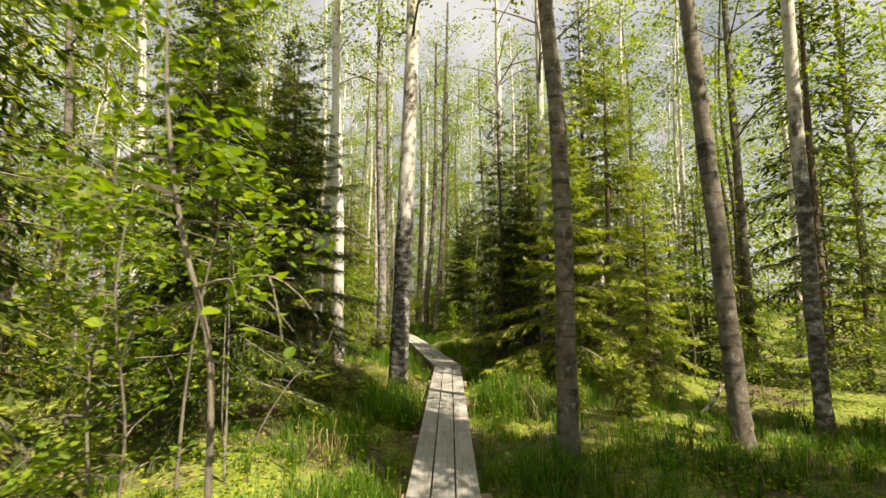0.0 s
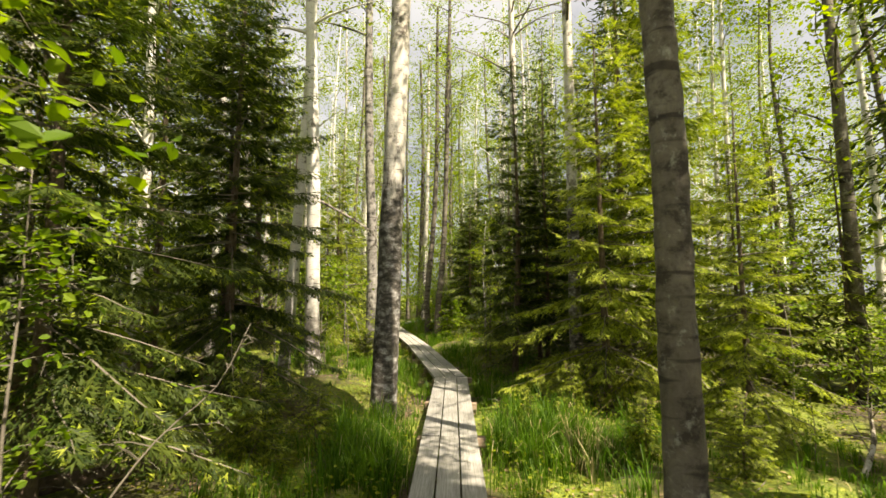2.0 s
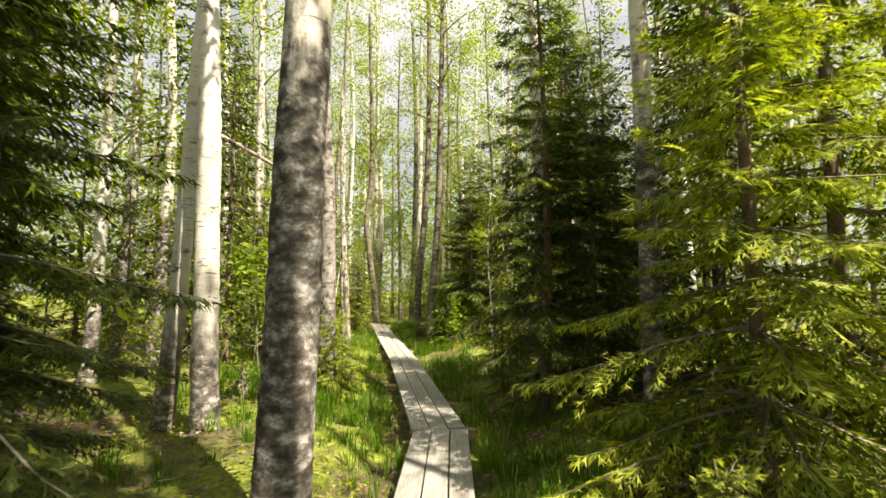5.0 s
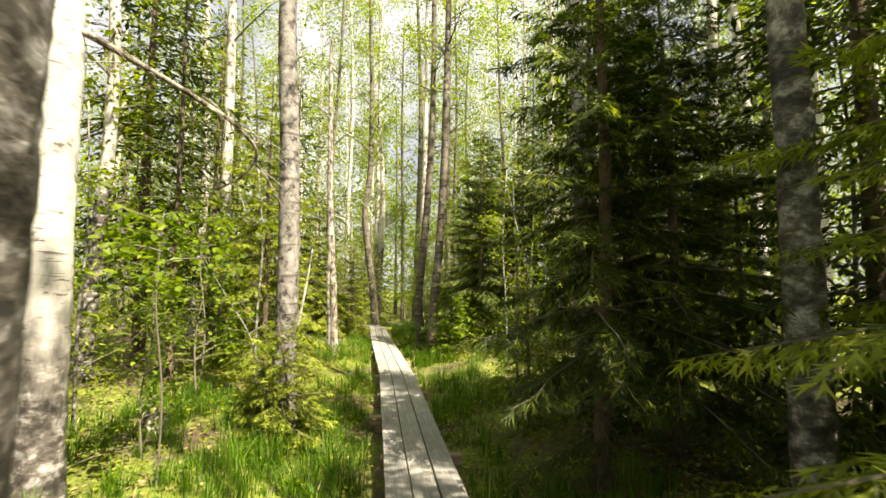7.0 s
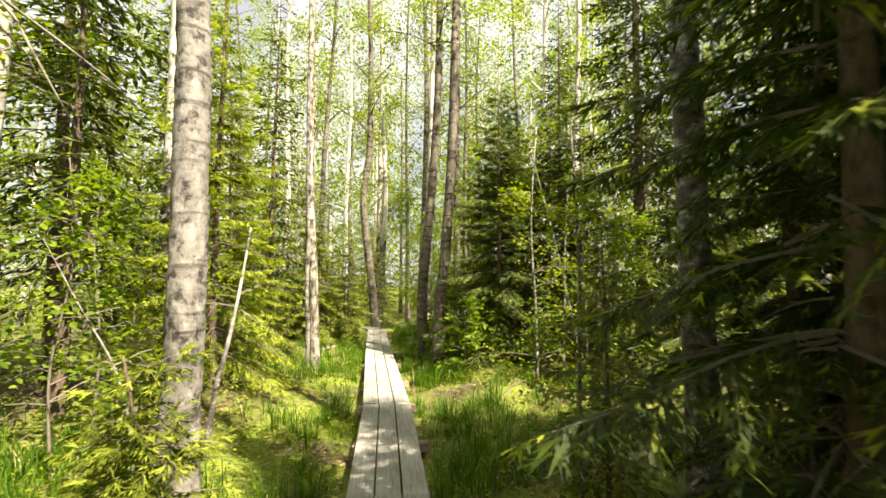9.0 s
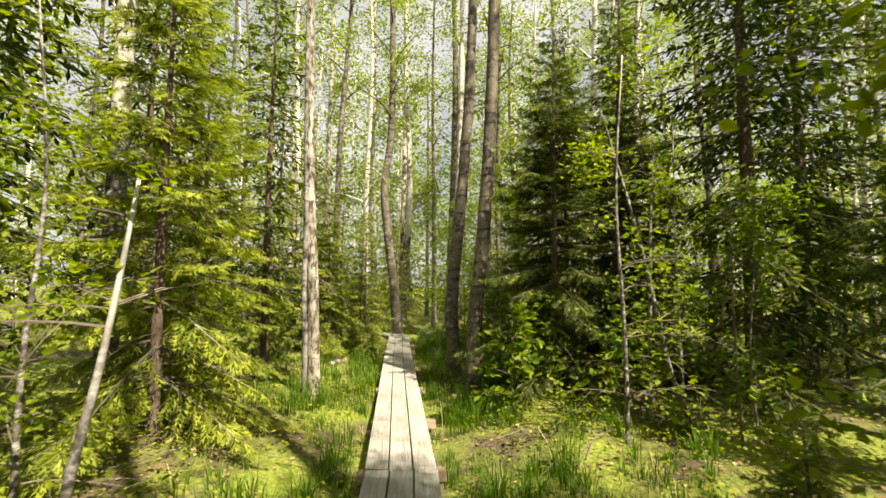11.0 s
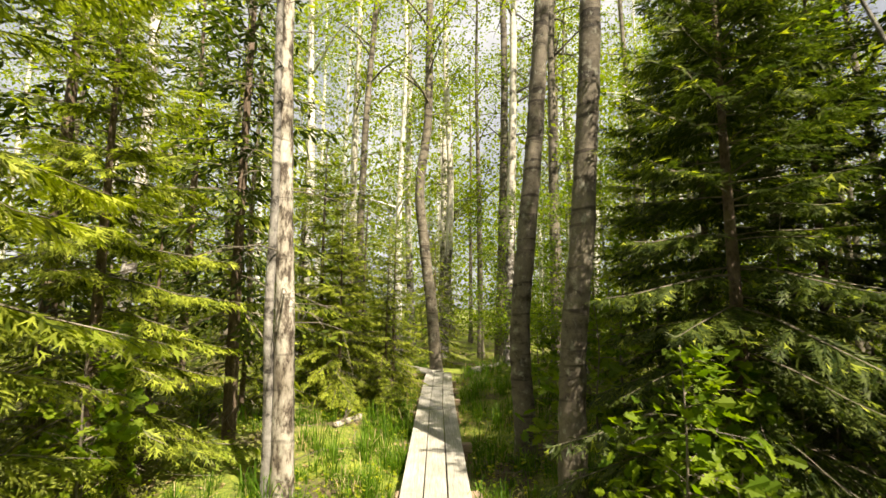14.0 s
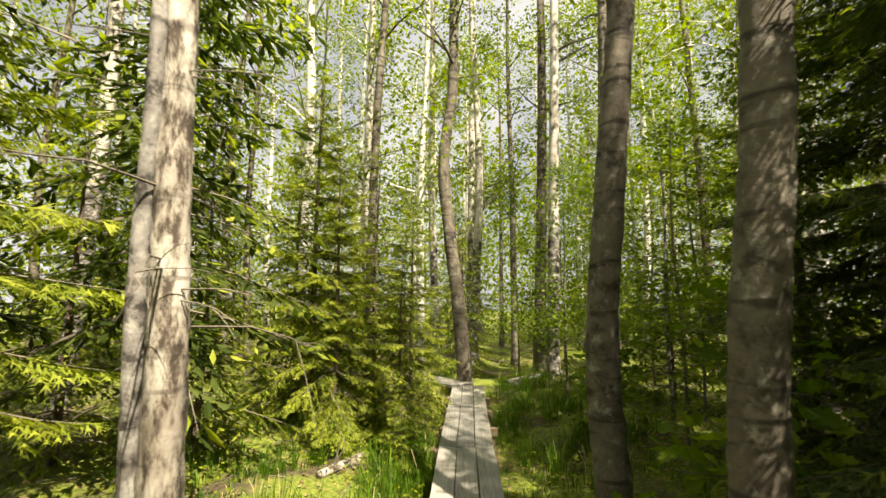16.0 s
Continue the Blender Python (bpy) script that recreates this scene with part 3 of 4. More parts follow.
def dead_trunk():
    """A dead double stem without bark, stubs and brittle twigs."""
    rng = np.random.default_rng(90)
    root = tagged(new("dead_spruce"), "dead barkless double trunk, pale tan wood with brittle twigs", "tree")
    root.location = (-2.45, 17.9, 0)
    z0 = gz(-2.45, 17.9) - 0.15
    for path, r0, nm in (([(0.02, 0, z0), (-0.01, 0, 1.0), (-0.05, 0, 1.9), (-0.10, 0.02, 2.6), (-0.16, 0.03, 4.2), (-0.2, 0, 7.5)], 0.086, "trunk"),
                         ([(-0.10, -0.03, z0), (-0.11, -0.04, 0.9), (-0.14, -0.05, 1.5), (-0.13, -0.06, 2.4), (-0.16, -0.06, 3.4), (-0.2, -0.05, 5.5)], 0.042, "side_trunk")):
        P = smooth_path(path, 0.06)
        f = np.clip(P[:, 2] / 7.5, 0, 1)
        r = r0 * (1 - 0.6 * f + 0.3 * np.exp(-P[:, 2].clip(0) / 0.25))
        part(nm, tri_mesh(nm, *tube(P, r, 16, rng, 0.14), [M_DEAD if nm == "trunk" else M_PALE], None, True), root)
    wood = Heap()
    P = smooth_path([(0, 0, 0), (-0.1, 0, 2.6), (-0.2, 0, 7)], 0.1)
    limbs(rng, wood, P, 60, 1.5, 6.5, 0.75, 0.1, 3, 0.005, 4, 0.0018)
    tagged(part("branchwork", wood.mesh("branchwork", [M_TWIG]), root, "brittle dead twigs"), kind="stuff")


for k, (nm, lab, path, r0, bark, sd) in enumerate(HEROES):
    path = [(x, y, z if i else gz(x, y) - 0.15) for i, (x, y, z) in enumerate(path)]
    n_leaf, zlo = SHADE_CROWNS.get(k, (260 if path[0][0] > 0.5 and path[0][1] < 15 else 1600, 6.2))
    hero = tall_tree(nm, lab, path, r0, bark, 50 + k, n_leaf, zlo, 2.0, 0.085, 18, sd, 0.045 if k == 0 else 0.07 if sd > 12 else 0.2, 0.6, 0.07 if k == 0 else 0.13)
    if k == 4:
        # its long crooked dying limb
        wood, o = Heap(), np.array(hero.location)
        P = smooth_path(np.array([(-2.30, 10.3, 3.30), (-2.10, 10.4, 3.20), (-1.93, 10.5, 3.11), (-1.64, 10.7, 2.95), (-1.41, 10.85, 2.79), (-1.30, 10.95, 2.63), (-1.42, 11.0, 2.46), (-1.62, 11.0, 2.35)]) - o, 0.05)
        r = np.random.default_rng(3)
        wood.add(*tube(P, np.linspace(0.026, 0.007, len(P)), 7, r, 0.15))
        for i in range(16):
            q = P[int(r.integers(2, len(P)))]
            d = unit(r.normal(0, 1, 3) * (1, 0.7, 0.6) + (0.4, 0, -0.7))
            w = np.linspace(0, 1, 5)
            C = q + d * (w * r.uniform(0.15, 0.5))[:, None] + np.array([0, 0, -0.12]) * (w**2)[:, None] + np.cumsum(r.normal(0, 0.012, (5, 3)), 0)
            wood.add(*tube(C, 0.005 * (1 - w) + 0.0016, 4))
        part("crooked_limb", wood.mesh("crooked_limb", [M_DEAD], True), hero, "bleached crooked dying limb")
dead_trunk()


# ---- the boards ----
def box_mesh(name, size, mat, rng, cut=0.004):
    """A sawn timber with softened edges and slightly uneven ends; size along x, y, z, centred."""
    bm = bmesh.new()
    bmesh.ops.create_cube(bm, size=1.0)
    for v in bm.verts:
        v.co = Vector((v.co.x * size[0], v.co.y * size[1], v.co.z * size[2]))
        v.co.y += rng.uniform(-0.012, 0.012)
        v.co.x += rng.uniform(-0.003, 0.003)
    bmesh.ops.bevel(bm, geom=list(bm.edges), offset=cut, segments=1, affect="EDGES")
    me = bpy.data.meshes.new(name)
    bm.to_mesh(me)
    bm.free()
    me.materials.append(mat)
    return me


def make_boardwalk():
    rng = random.Random(4)
    root = tagged(new("boardwalk"), "narrow boardwalk of three weathered grey planks", "boardwalk", "", "structure")
    top, wide, thick = 0.20, 0.178, 0.045
    lengths = {"a": 3.4, "b": 2.5, "c": 3.0, "d": 1.95}
    planks = {k: [box_mesh("plank", (wide, v - 0.012, thick), M_BOARD, rng) for _ in range(3)] for k, v in lengths.items()}
    beam = [box_mesh("cross_beam", (0.70, 0.10, 0.09), M_BEAM, rng, 0.008) for _ in range(3)]
    post = box_mesh("post", (0.09, 0.09, 0.5), M_BEAM, rng, 0.01)
    runs = [((-0.10, -3.2), (0.10, 10.4), "a", 4), ((0.08, 10.42), (-0.73, 15.28), "b", 2), ((-0.74, 15.3), (-1.93, 21.2), "c", 2), ((-1.94, 21.22), (-2.66, 25.05), "d", 2)]
    for (x0, y0), (x1, y1), kind, n in runs:
        d = Vector((x1 - x0, y1 - y0, 0))
        turn = math.degrees(math.atan2(-d.x, d.y))
        step = d / n
        for i in range(n):
            c = Vector((x0, y0, 0)) + step * (i + 0.5)
            for j in (-1, 0, 1):
                b = part("plank", planks[kind][rng.randrange(3)], root)
                b.matrix_world = pose(c.x, c.y, top - thick / 2 + rng.uniform(-0.004, 0.004), rng.uniform(-0.15, 0.15), rng.uniform(-0.8, 0.8), turn) @ pose(j * (wide + 0.011), rng.uniform(-0.02, 0.02), 0, 0, 0, 180 * rng.randrange(2))
            for f in (0.04, 0.5):
                q = Vector((x0, y0, 0)) + step * (i + f)
                b = part("cross_beam", beam[rng.randrange(3)], root, "rough brown support beam")
                b.matrix_world = pose(q.x, q.y, top - thick - 0.047, 0, rng.uniform(-1, 1), turn + rng.uniform(-3, 3)) @ pose(rng.uniform(-0.07, 0.07), 0, 0)
                for sx in (-0.3, 0.3):
                    b = part("post", post, root)
                    b.matrix_world = pose(q.x, q.y, top - thick - 0.095 - 0.25, 0, 0, turn) @ pose(sx, 0, 0)
    # the stretch that turns away at the far end
    d = Vector((-1.35, 1.0, 0)).normalized()
    turn = math.degrees(math.atan2(-d.x, d.y))
    for j in (-1, 0, 1):
        b = part("plank", planks["b"][j], root)
        b.matrix_world = pose(-2.75, 25.15, top - 0.024, 0, 0, turn) @ pose(j * 0.189, 1.3, 0)
    for f in (0.4, 1.5, 2.4):
        q = Vector((-2.75, 25.15, 0)) + d * f
        b = part("cross_beam", beam[0], root)
        b.matrix_world = pose(q.x, q.y, top - thick - 0.047, 0, 0, turn)


make_boardwalk()

# ---- spruces ----
# Needle colour and share of bright shoots also stand in for sunshine.
S_BIG = spruce(6.6, 11, 0.8, 1.7, 2, "dark dense spruce with drooping branches", 0.32, 0.08, 44, 6)
S_BIG.matrix_basis = at(-2.55, 7.75, 20, 0.92)
S_LIT = spruce(5.6, 12, 0.55, 1.45, 2, "young spruce with bright fresh shoot tips", 0.37, 0.8, 56, 5, M_YOUNG_LIT)
S_LIT.matrix_basis = at(2.15, 8.5, 100, 0.95)
S_THIN = spruce(6.5, 13, 1.1, 1.0, 2, "slender shaded spruce with bare lower twigs", 0.33, 0.12, 60)
S_THIN.matrix_basis = at(1.29, 11.1, 40, 0.95)
S_SMALL = spruce(1.5, 14, 0.08, 0.5, 2, "knee-high bushy green spruce seedling", 0.13, 0.5, 4, 5, M_YOUNG_LIT)
S_SMALL.matrix_basis = at(-1.35, 11.9, 0, 0.75)
S_MID = spruce(5.0, 15, 0.35, 1.35, 1, "green spruce with drooping branches and brown trunk", 0.34, 0.6, 20, 5, M_YOUNG_LIT)
S_MID.matrix_basis = at(-3.9, 23.6, 10, 0.8)
S_MID2 = spruce(8.5, 16, 1.6, 1.5, 1, "tall dark spruce with bare lower trunk", 0.36, 0.35, 16)
S_MID2.matrix_basis = at(-4.9, 4.3, 70)
S_DARK = spruce(11.5, 17, 0.7, 2.1, 1, "tall dense dark spruce with drooping lower branches", 0.40, 0.05, 40, 6)
S_DARK.matrix_basis = at(3.4, 18.2, 70, 0.95)
for src, spots in (
    (S_BIG, [(-2.6, 5.2, 300, 0.9), (1.25, 19.9, 200, 0.9), (1.9, 19.0, 20, 0.8), (0.85, 18.1, 120, 0.85), (2.7, 12.7, 40, 0.6), (3.5, 12.9, 100, 0.65), (1.95, 11.25, 210, 0.76)]),
    (S_LIT, [(3.0, 6.9, 30, 0.62), (3.25, 9.2, 300, 1.3), (-3.1, 15.7, 60, 1.0), (-3.9, 17.6, 200, 0.9), (1.05, 21.0, 10, 0.9), (-3.85, 21.5, 100, 0.8), (-3.45, 21.3, 200, 0.6), (-3.2, 23.3, 40, 0.62)]),
    (S_THIN, [(5.0, 4.2, 170, 0.95), (2.0, 12.2, 170, 0.85), (3.1, 15.3, 280, 0.7), (-3.0, 8.4, 70, 0.9)]),
    (S_SMALL, [(-1.55, 6.1, 80, 0.8), (-1.2, 6.7, 200, 0.55), (1.7, 6.3, 30, 0.5), (2.3, 5.9, 150, 0.6), (1.45, 7.7, 250, 0.55), (1.0, 7.7, 320, 0.35), (-1.75, 12.2, 90, 0.6), (-2.4, 20.6, 30, 0.6), (1.5, 14.2, 0, 0.7), (-2.9, 21.4, 130, 0.8)]),
    (S_MID, [(-3.6, 6.2, 80, 1.2), (5.0, 9.2, 210, 0.95), (4.9, 10.2, 90, 1.0), (-4.7, 22.5, 300, 1.0), (-3.05, 22.4, 20, 0.6), (-5.2, 19.6, 140, 0.85), (-4.7, 17.9, 250, 0.8), (-4.4, 20.3, 220, 0.9), (-3.3, 27.6, 90, 0.9), (-5.2, 26.0, 200, 1.0), (0.6, 24.0, 40, 0.9), (4.6, 11.6, 10, 1.0), (5.4, 8.6, 130, 0.9), (-6.0, 11.0, 80, 1.0), (-5.4, 13.6, 170, 0.9), (-6.4, 7.0, 20, 1.0), (6.6, 7.4, 40, 0.9), (5.9, 10.6, 200, 1.0), (0.95, 12.3, 100, 0.45), (7.8, 9.5, 0, 1.1)]),
    (S_DARK, [(3.35, 11.0, 30, 0.85), (5.2, 20.0, 200, 1.0), (2.6, 21.2, 150, 0.8)]),
    (S_MID2, [(-3.8, 19.2, 33, 0.9), (-4.0, 14.4, 260, 0.8), (-3.1, 2.9, 130, 0.75), (-5.6, 18.6, 10, 1.0), (-4.6, 9.6, 220, 0.9), (-3.6, 0.6, 300, 0.8)]),
):
    for x, y, a, sc in spots:
        copy_thing(src, at(x, y, a, sc))

# ---- broad-leaved saplings ----
sapling("rowan_sapling", "curved rowan sapling with bright leaves", [(-0.80, 1.67, -0.05), (-0.80, 1.67, 1.0), (-0.82, 1.67, 1.47), (-0.94, 1.68, 1.87), (-1.03, 1.7, 2.3), (-1.1, 1.75, 3.2)], 0.017, 201, 620, 0.06, 1.5, 0.62, 18)
B_SAP = sapling("birch_sapling", "young birch with airy light green leaves", [(1.15, 16.0, 0), (1.15, 16.02, 1.2), (1.1, 16.0, 2.4), (1.2, 16.05, 3.8)], 0.024, 202, 900, 0.055, 0.4, 0.75, 26, M_LEAF, M_BIRCH)
R_SAP = sapling("alder_buckthorn", "leafy shrub with light oval leaves", [(2.45, 16.4, 0.1), (2.4, 16.4, 0.9), (2.5, 16.45, 1.9), (2.45, 16.4, 2.7)], 0.014, 203, 700, 0.07, 0.25, 0.7, 22)
D_SAP = sapling("alder_buckthorn", "tall dense shrub with small fresh green leaves", [(-0.1, 24.7, 0.1), (-0.12, 24.7, 1.4), (0.0, 24.75, 2.8), (-0.05, 24.7, 4.3)], 0.022, 205, 2400, 0.062, 0.3, 1.1, 36, None, None, 0.09)
O_SAP = sapling("oak_sapling", "young oak with large bright leaves", [(0.4, 17.7, 0), (0.42, 17.7, 0.5), (0.38, 17.7, 1.0), (0.42, 17.7, 1.4)], 0.012, 204, 330, 0.115, 0.2, 0.55, 16, None, None, 0.045)
sapling("rowan_sapling", "thin rowan with a flat layer of bright leaves", [(-1.74, 10.6, 0.1), (-1.73, 10.6, 0.9), (-1.8, 10.6, 1.5), (-1.78, 10.6, 2.1)], 0.009, 211, 420, 0.07, 1.4, 0.6, 12)
sapling("birch_sapling", "leaning white birch sapling with few leaves", [(-2.0, 13.6, 0.1), (-1.91, 13.6, 0.77), (-1.82, 13.6, 1.15), (-1.72, 13.6, 1.7), (-1.66, 13.6, 2.1)], 0.030, 212, 200, 0.055, 1.2, 0.6, 10, M_LEAF, M_BIRCH_W)
sapling("alder_sapling", "pale straight sapling with small bright leaves", [(1.78, 17.4, 0.0), (1.82, 17.4, 1.24), (1.85, 17.4, 2.2), (1.93, 17.4, 3.4)], 0.032, 213, 380, 0.062, 0.5, 0.6, 16, None, M_PALE)
sapling("alder_sapling", "pale leaning sapling with small bright leaves", [(2.26, 17.3, -0.05), (2.0, 17.3, 0.64), (1.88, 17.3, 1.25), (1.7, 17.35, 2.2), (1.36, 17.6, 3.85)], 0.034, 214, 260, 0.062, 1.0, 0.6, 12, None, M_PALE)
sapling("rowan_sapling", "bare curved sapling with a few leaves", [(-1.82, 12.5, 0.2), (-1.86, 12.5, 0.69), (-1.97, 12.5, 1.06), (-2.24, 12.5, 1.48), (-2.5, 12.5, 1.9)], 0.012, 215, 120, 0.06, 0.5, 0.45, 9, None, M_PALE)
sapling("rowan_sapling", "thin upright sapling in spruce shade", [(-1.70, 3.8, 0.1), (-1.70, 3.8, 0.67), (-1.71, 3.8, 1.2), (-1.75, 3.8, 2.2)], 0.010, 216, 160, 0.06, 1.1, 0.5, 9, None, M_PALE)
sapling("rowan_sapling", "bare arching twig of a young rowan", [(-1.8, 4.4, 0.15), (-1.6, 4.5, 0.62), (-1.42, 4.6, 0.9), (-1.2, 4.7, 1.12), (-1.06, 4.78, 1.45)], 0.008, 217, 50, 0.05, 0.6, 0.35, 6)
sapling("rowan_sapling", "young rowan with a flat layer of large sunlit leaves", [(-1.75, 3.2, 0.1), (-1.7, 3.2, 1.2), (-1.55, 3.15, 2.0), (-1.4, 3.1, 2.6)], 0.014, 218, 420, 0.079, 1.75, 0.8, 16)
for src, spots in (
    (B_SAP, [(0.9, 12.6, 80, 0.7), (-2.5, 13.9, 200, 0.8), (2.2, 17.5, 30, 0.9), (-3.6, 12.2, 140, 0.9), (3.2, 11.0, 60, 1.0), (-0.9, 27.2, 0, 1.0), (0.3, 22.6, 100, 1.1), (-4.2, 5.4, 0, 1.0), (2.4, 22.0, 50, 1.2)]),
    (R_SAP, [(-2.0, 4.4, 90, 0.75), (-1.75, 2.6, 200, 0.8), (-3.0, 4.9, 60, 1.0), (-2.6, 3.6, 20, 1.0), (2.2, 16.2, 40, 1.0), (1.2, 18.2, 120, 0.8), (-2.8, 13.0, 10, 0.9), (-3.3, 14.0, 150, 1.0), (2.6, 19.6, 0, 1.2), (-2.3, 11.3, 30, 0.6), (0.45, 20.2, 20, 1.0), (4.2, 8.0, 90, 0.9), (5.0, 6.4, 200, 0.6), (3.6, 5.7, 20, 0.4), (4.4, 5.9, 120, 0.45), (5.0, 5.3, 210, 0.4), (3.9, 6.6, 300, 0.5), (5.8, 6.2, 60, 0.5), (4.8, 7.2, 0, 0.5), (2.9, 6.0, 170, 0.35)]),
    (D_SAP, [(-4.1, 22.3, 200, 0.75), (-3.5, 23.9, 100, 0.8), (-0.9, 23.5, 60, 0.9), (0.7, 22.8, 200, 1.0), (-1.9, 27.1, 100, 1.0), (1.0, 20.9, 150, 0.9), (-3.9, 25.2, 30, 0.85), (0.7, 26.0, 0, 1.0), (0.2, 21.5, 80, 0.8), (-0.3, 27.6, 10, 1.1)]),
    (O_SAP, [(0.2, 17.2, 90, 0.9), (0.0, 19.0, 200, 1.1), (0.7, 18.0, 30, 1.0), (1.3, 16.6, 0, 0.9), (-3.3, 17.0, 120, 0.9), (-0.5, 21.6, 60, 0.9)]),
):
    for x, y, a, sc in spots:
        copy_thing(src, at(x, y, a, sc))

T_BUSH = sapling("hazel_thicket", "dense leafy thicket of light green broad leaves", [(5.6, 17.0, 0), (5.6, 17.0, 1.2), (5.5, 17.1, 2.6), (5.6, 17, 4.6)], 0.03, 206, 2300, 0.085, 0.25, 1.5, 18, M_LEAF, None, 0.2, "", 1)

# ---- forest round about ----
rng = np.random.default_rng(77)
T_A = tall_tree("birch_tree", BIRCH_L, [(6.0, 15.0, 0.1), (6.1, 15.0, 4), (6.0, 15.1, 9), (6.2, 15, 15)], 0.11, M_BIRCH_W, 301, 3400, 3.4, 2.5, 0.093, 26, 8, 0.5, 0.75, 0.1)
T_B = tall_tree("birch_tree", BIRCH_L, [(-6.5, 15.0, 0.1), (-6.3, 15.0, 5), (-6.5, 15.1, 10), (-6.3, 15, 17)], 0.13, M_BIRCH, 302, 3400, 3.2, 2.6, 0.093, 26, 8, 0.5, 0.75, 0.1)
T_C = tall_tree("alder_tree", "slender forest alder with dull grey bark", [(7.5, 18.0, 0.1), (7.3, 18.0, 4), (7.5, 18.1, 9), (7.2, 18, 14)], 0.10, M_ALDER, 303, 3400, 3.0, 2.5, 0.093, 26, 8, 0.5, 0.75, 0.1)
T_D = tall_tree("birch_tree", "slim birch with white bark and sparse leaves", [(9.0, 12.0, 0.1), (9.1, 12.0, 4), (9.0, 12.1, 9), (9.1, 12, 15)], 0.085, M_BIRCH_W, 304, 700, 6.0, 1.8, 0.12, 12, 8, 0.4, 0.7, 0.1)
# Added outside the view; its dense crown shades the left of the boards.
tall_tree("alder_tree", "unseen alder added for the shade of its crown", [(3.3, 2.3, 0.1), (3.3, 2.3, 4), (3.3, 2.4, 9), (3.2, 2.4, 13.5)], 0.12, M_ALDER, 305, 9500, 6.0, 2.6, 0.09, 34, 12, 0.2)
taken = [(3.3, 2.3)] + [(p[2][0][0], p[2][0][1]) for p in HEROES]


def free(x, y, gap):
    return all((x - a) ** 2 + (y - b) ** 2 > gap * gap for a, b in taken)


# The seven spruces at y 0 to 2 are unseen, added to throw shade.
for src, x, y, a, sc in ((T_B, -1.8, -2.2, 130, 0.95), (S_MID2, 3.7, 1.4, 160, 1.15), (S_MID2, 5.8, 1.3, 30, 0.72), (S_MID2, 6.9, 2.0, 130, 0.72), (S_MID, 4.9, 2.0, 60, 0.6), (S_MID2, 4.2, 1.0, 80, 1.4), (S_MID2, 5.0, 0.3, 100, 0.95), (S_MID2, 6.2, 0.6, 200, 0.95),
                         (T_C, 5.6, 8.6, 40, 0.95), (T_A, -5.1, 23.2, 60, 0.95), (T_B, -5.3, 26.6, 150, 1.0), (T_A, -4.5, 28.2, 250, 1.05), (T_B, -3.4, 29.5, 10, 1.1), (T_C, -2.3, 30.5, 90, 1.1), (T_A, -5.2, 12.6, 0, 0.95)):
    taken.append((x, y))
    copy_thing(src, at(x, y, a, sc))
SUN_SPOTS = ((1.5, 16.0), (1.5, 7.0), (3.0, 8.2))


def in_sun_strip(x, y):
    """True in the strips sunward of set spots, left without trees for sunshine."""
    return x > 2 and any(abs((x - a) * 0.65 + (y - b) * 0.76) < 1.3 for a, b in SUN_SPOTS)


count = 0
for i in range(4000):
    x, y = rng.uniform(-16, 16), rng.uniform(-4, 30)
    d = abs(x - float(walk_x(min(y, 25))))
    if d < (4.4 if y < 27 else 0.0) or abs(x) > 6 + 0.6 * max(y + 6, 0) or not free(x, y, 1.5):
        continue
    if y < 3 and (x > 2 and rng.random() < 0.45):
        continue
    taken.append((x, y))
    if in_sun_strip(x, y) or x > 0 and y < 14 and d < 6.0:
        continue
    src = (T_A, T_B, T_C)[int(rng.integers(0, 3))] if x < 1 or y > 15 or x > 9 else (T_D, T_D, T_C)[int(rng.integers(0, 3))]
    copy_thing(src, at(x, y, rng.uniform(0, 360), rng.uniform(0.75, 1.15), rng.uniform(-2.5, 2.5)))
    count += 1
    if count >= 66:
        break
for i in range(40):
    x, y = rng.uniform(-11, 10), rng.uniform(28, 46)
    if free(x, y, 1.3):
        taken.append((x, y))
        copy_thing((T_A, T_B, T_C)[i % 3], at(x, y, rng.uniform(0, 360), rng.uniform(0.95, 1.3), rng.uniform(-2.5, 2.5)))
count = 0
for i in range(3000):
    x, y = rng.uniform(-16, 16), rng.uniform(-5, 44)
    d = abs(x - float(walk_x(min(y, 25))))
    if d < (3.8 if y < 27 else 0.4) or abs(x) > 6 + 0.5 * max(y + 6, 0) or not free(x, y, 1.2):
        continue
    if in_sun_strip(x, y) or x > 0 and y < 17 and d < 6.5:
        continue
    taken.append((x, y))
    pick = rng.random()
    src = S_MID if pick < 0.24 else S_MID2 if pick < 0.34 else T_BUSH if d > 6 or y > 27 else R_SAP
    copy_thing(src, at(x, y, rng.uniform(0, 360), rng.uniform(0.75, 1.35)))
    count += 1
    if count >= 84:
        break


def far_woods():
    """Leaf masses of the woods far off."""
    r = np.random.default_rng(5)
    n = 95000
    a = np.where(r.random(n) < 0.75, np.pi / 2 + r.uniform(-1.15, 1.15, n), r.uniform(0, 2 * np.pi, n))
    R = r.uniform(32, 60, n)
    h = 20 * r.random(n)
    keep = np.sin(a * 37) * 2.5 + np.sin(a * 91 + h * .7) * 2 + 15.5 > h
    a, R, h = a[keep], R[keep], h[keep]
    O = np.stack([R * np.cos(a), 12 + R * np.sin(a), h], -1)
    V, T = scatter(RHOMB, RHOMB_T, O, rand_dirs(r, len(O), 0.7), unit(r.normal(0, 1, O.shape)), r.uniform(0.16, 0.45, len(O)), r.uniform(0.14, 0.36, len(O)))
    tagged(new("far_woods", tri_mesh("far_woods", V, T, [M_LEAF])), "far woodland in fresh spring leaf", "woods", "", "stuff")


far_woods()


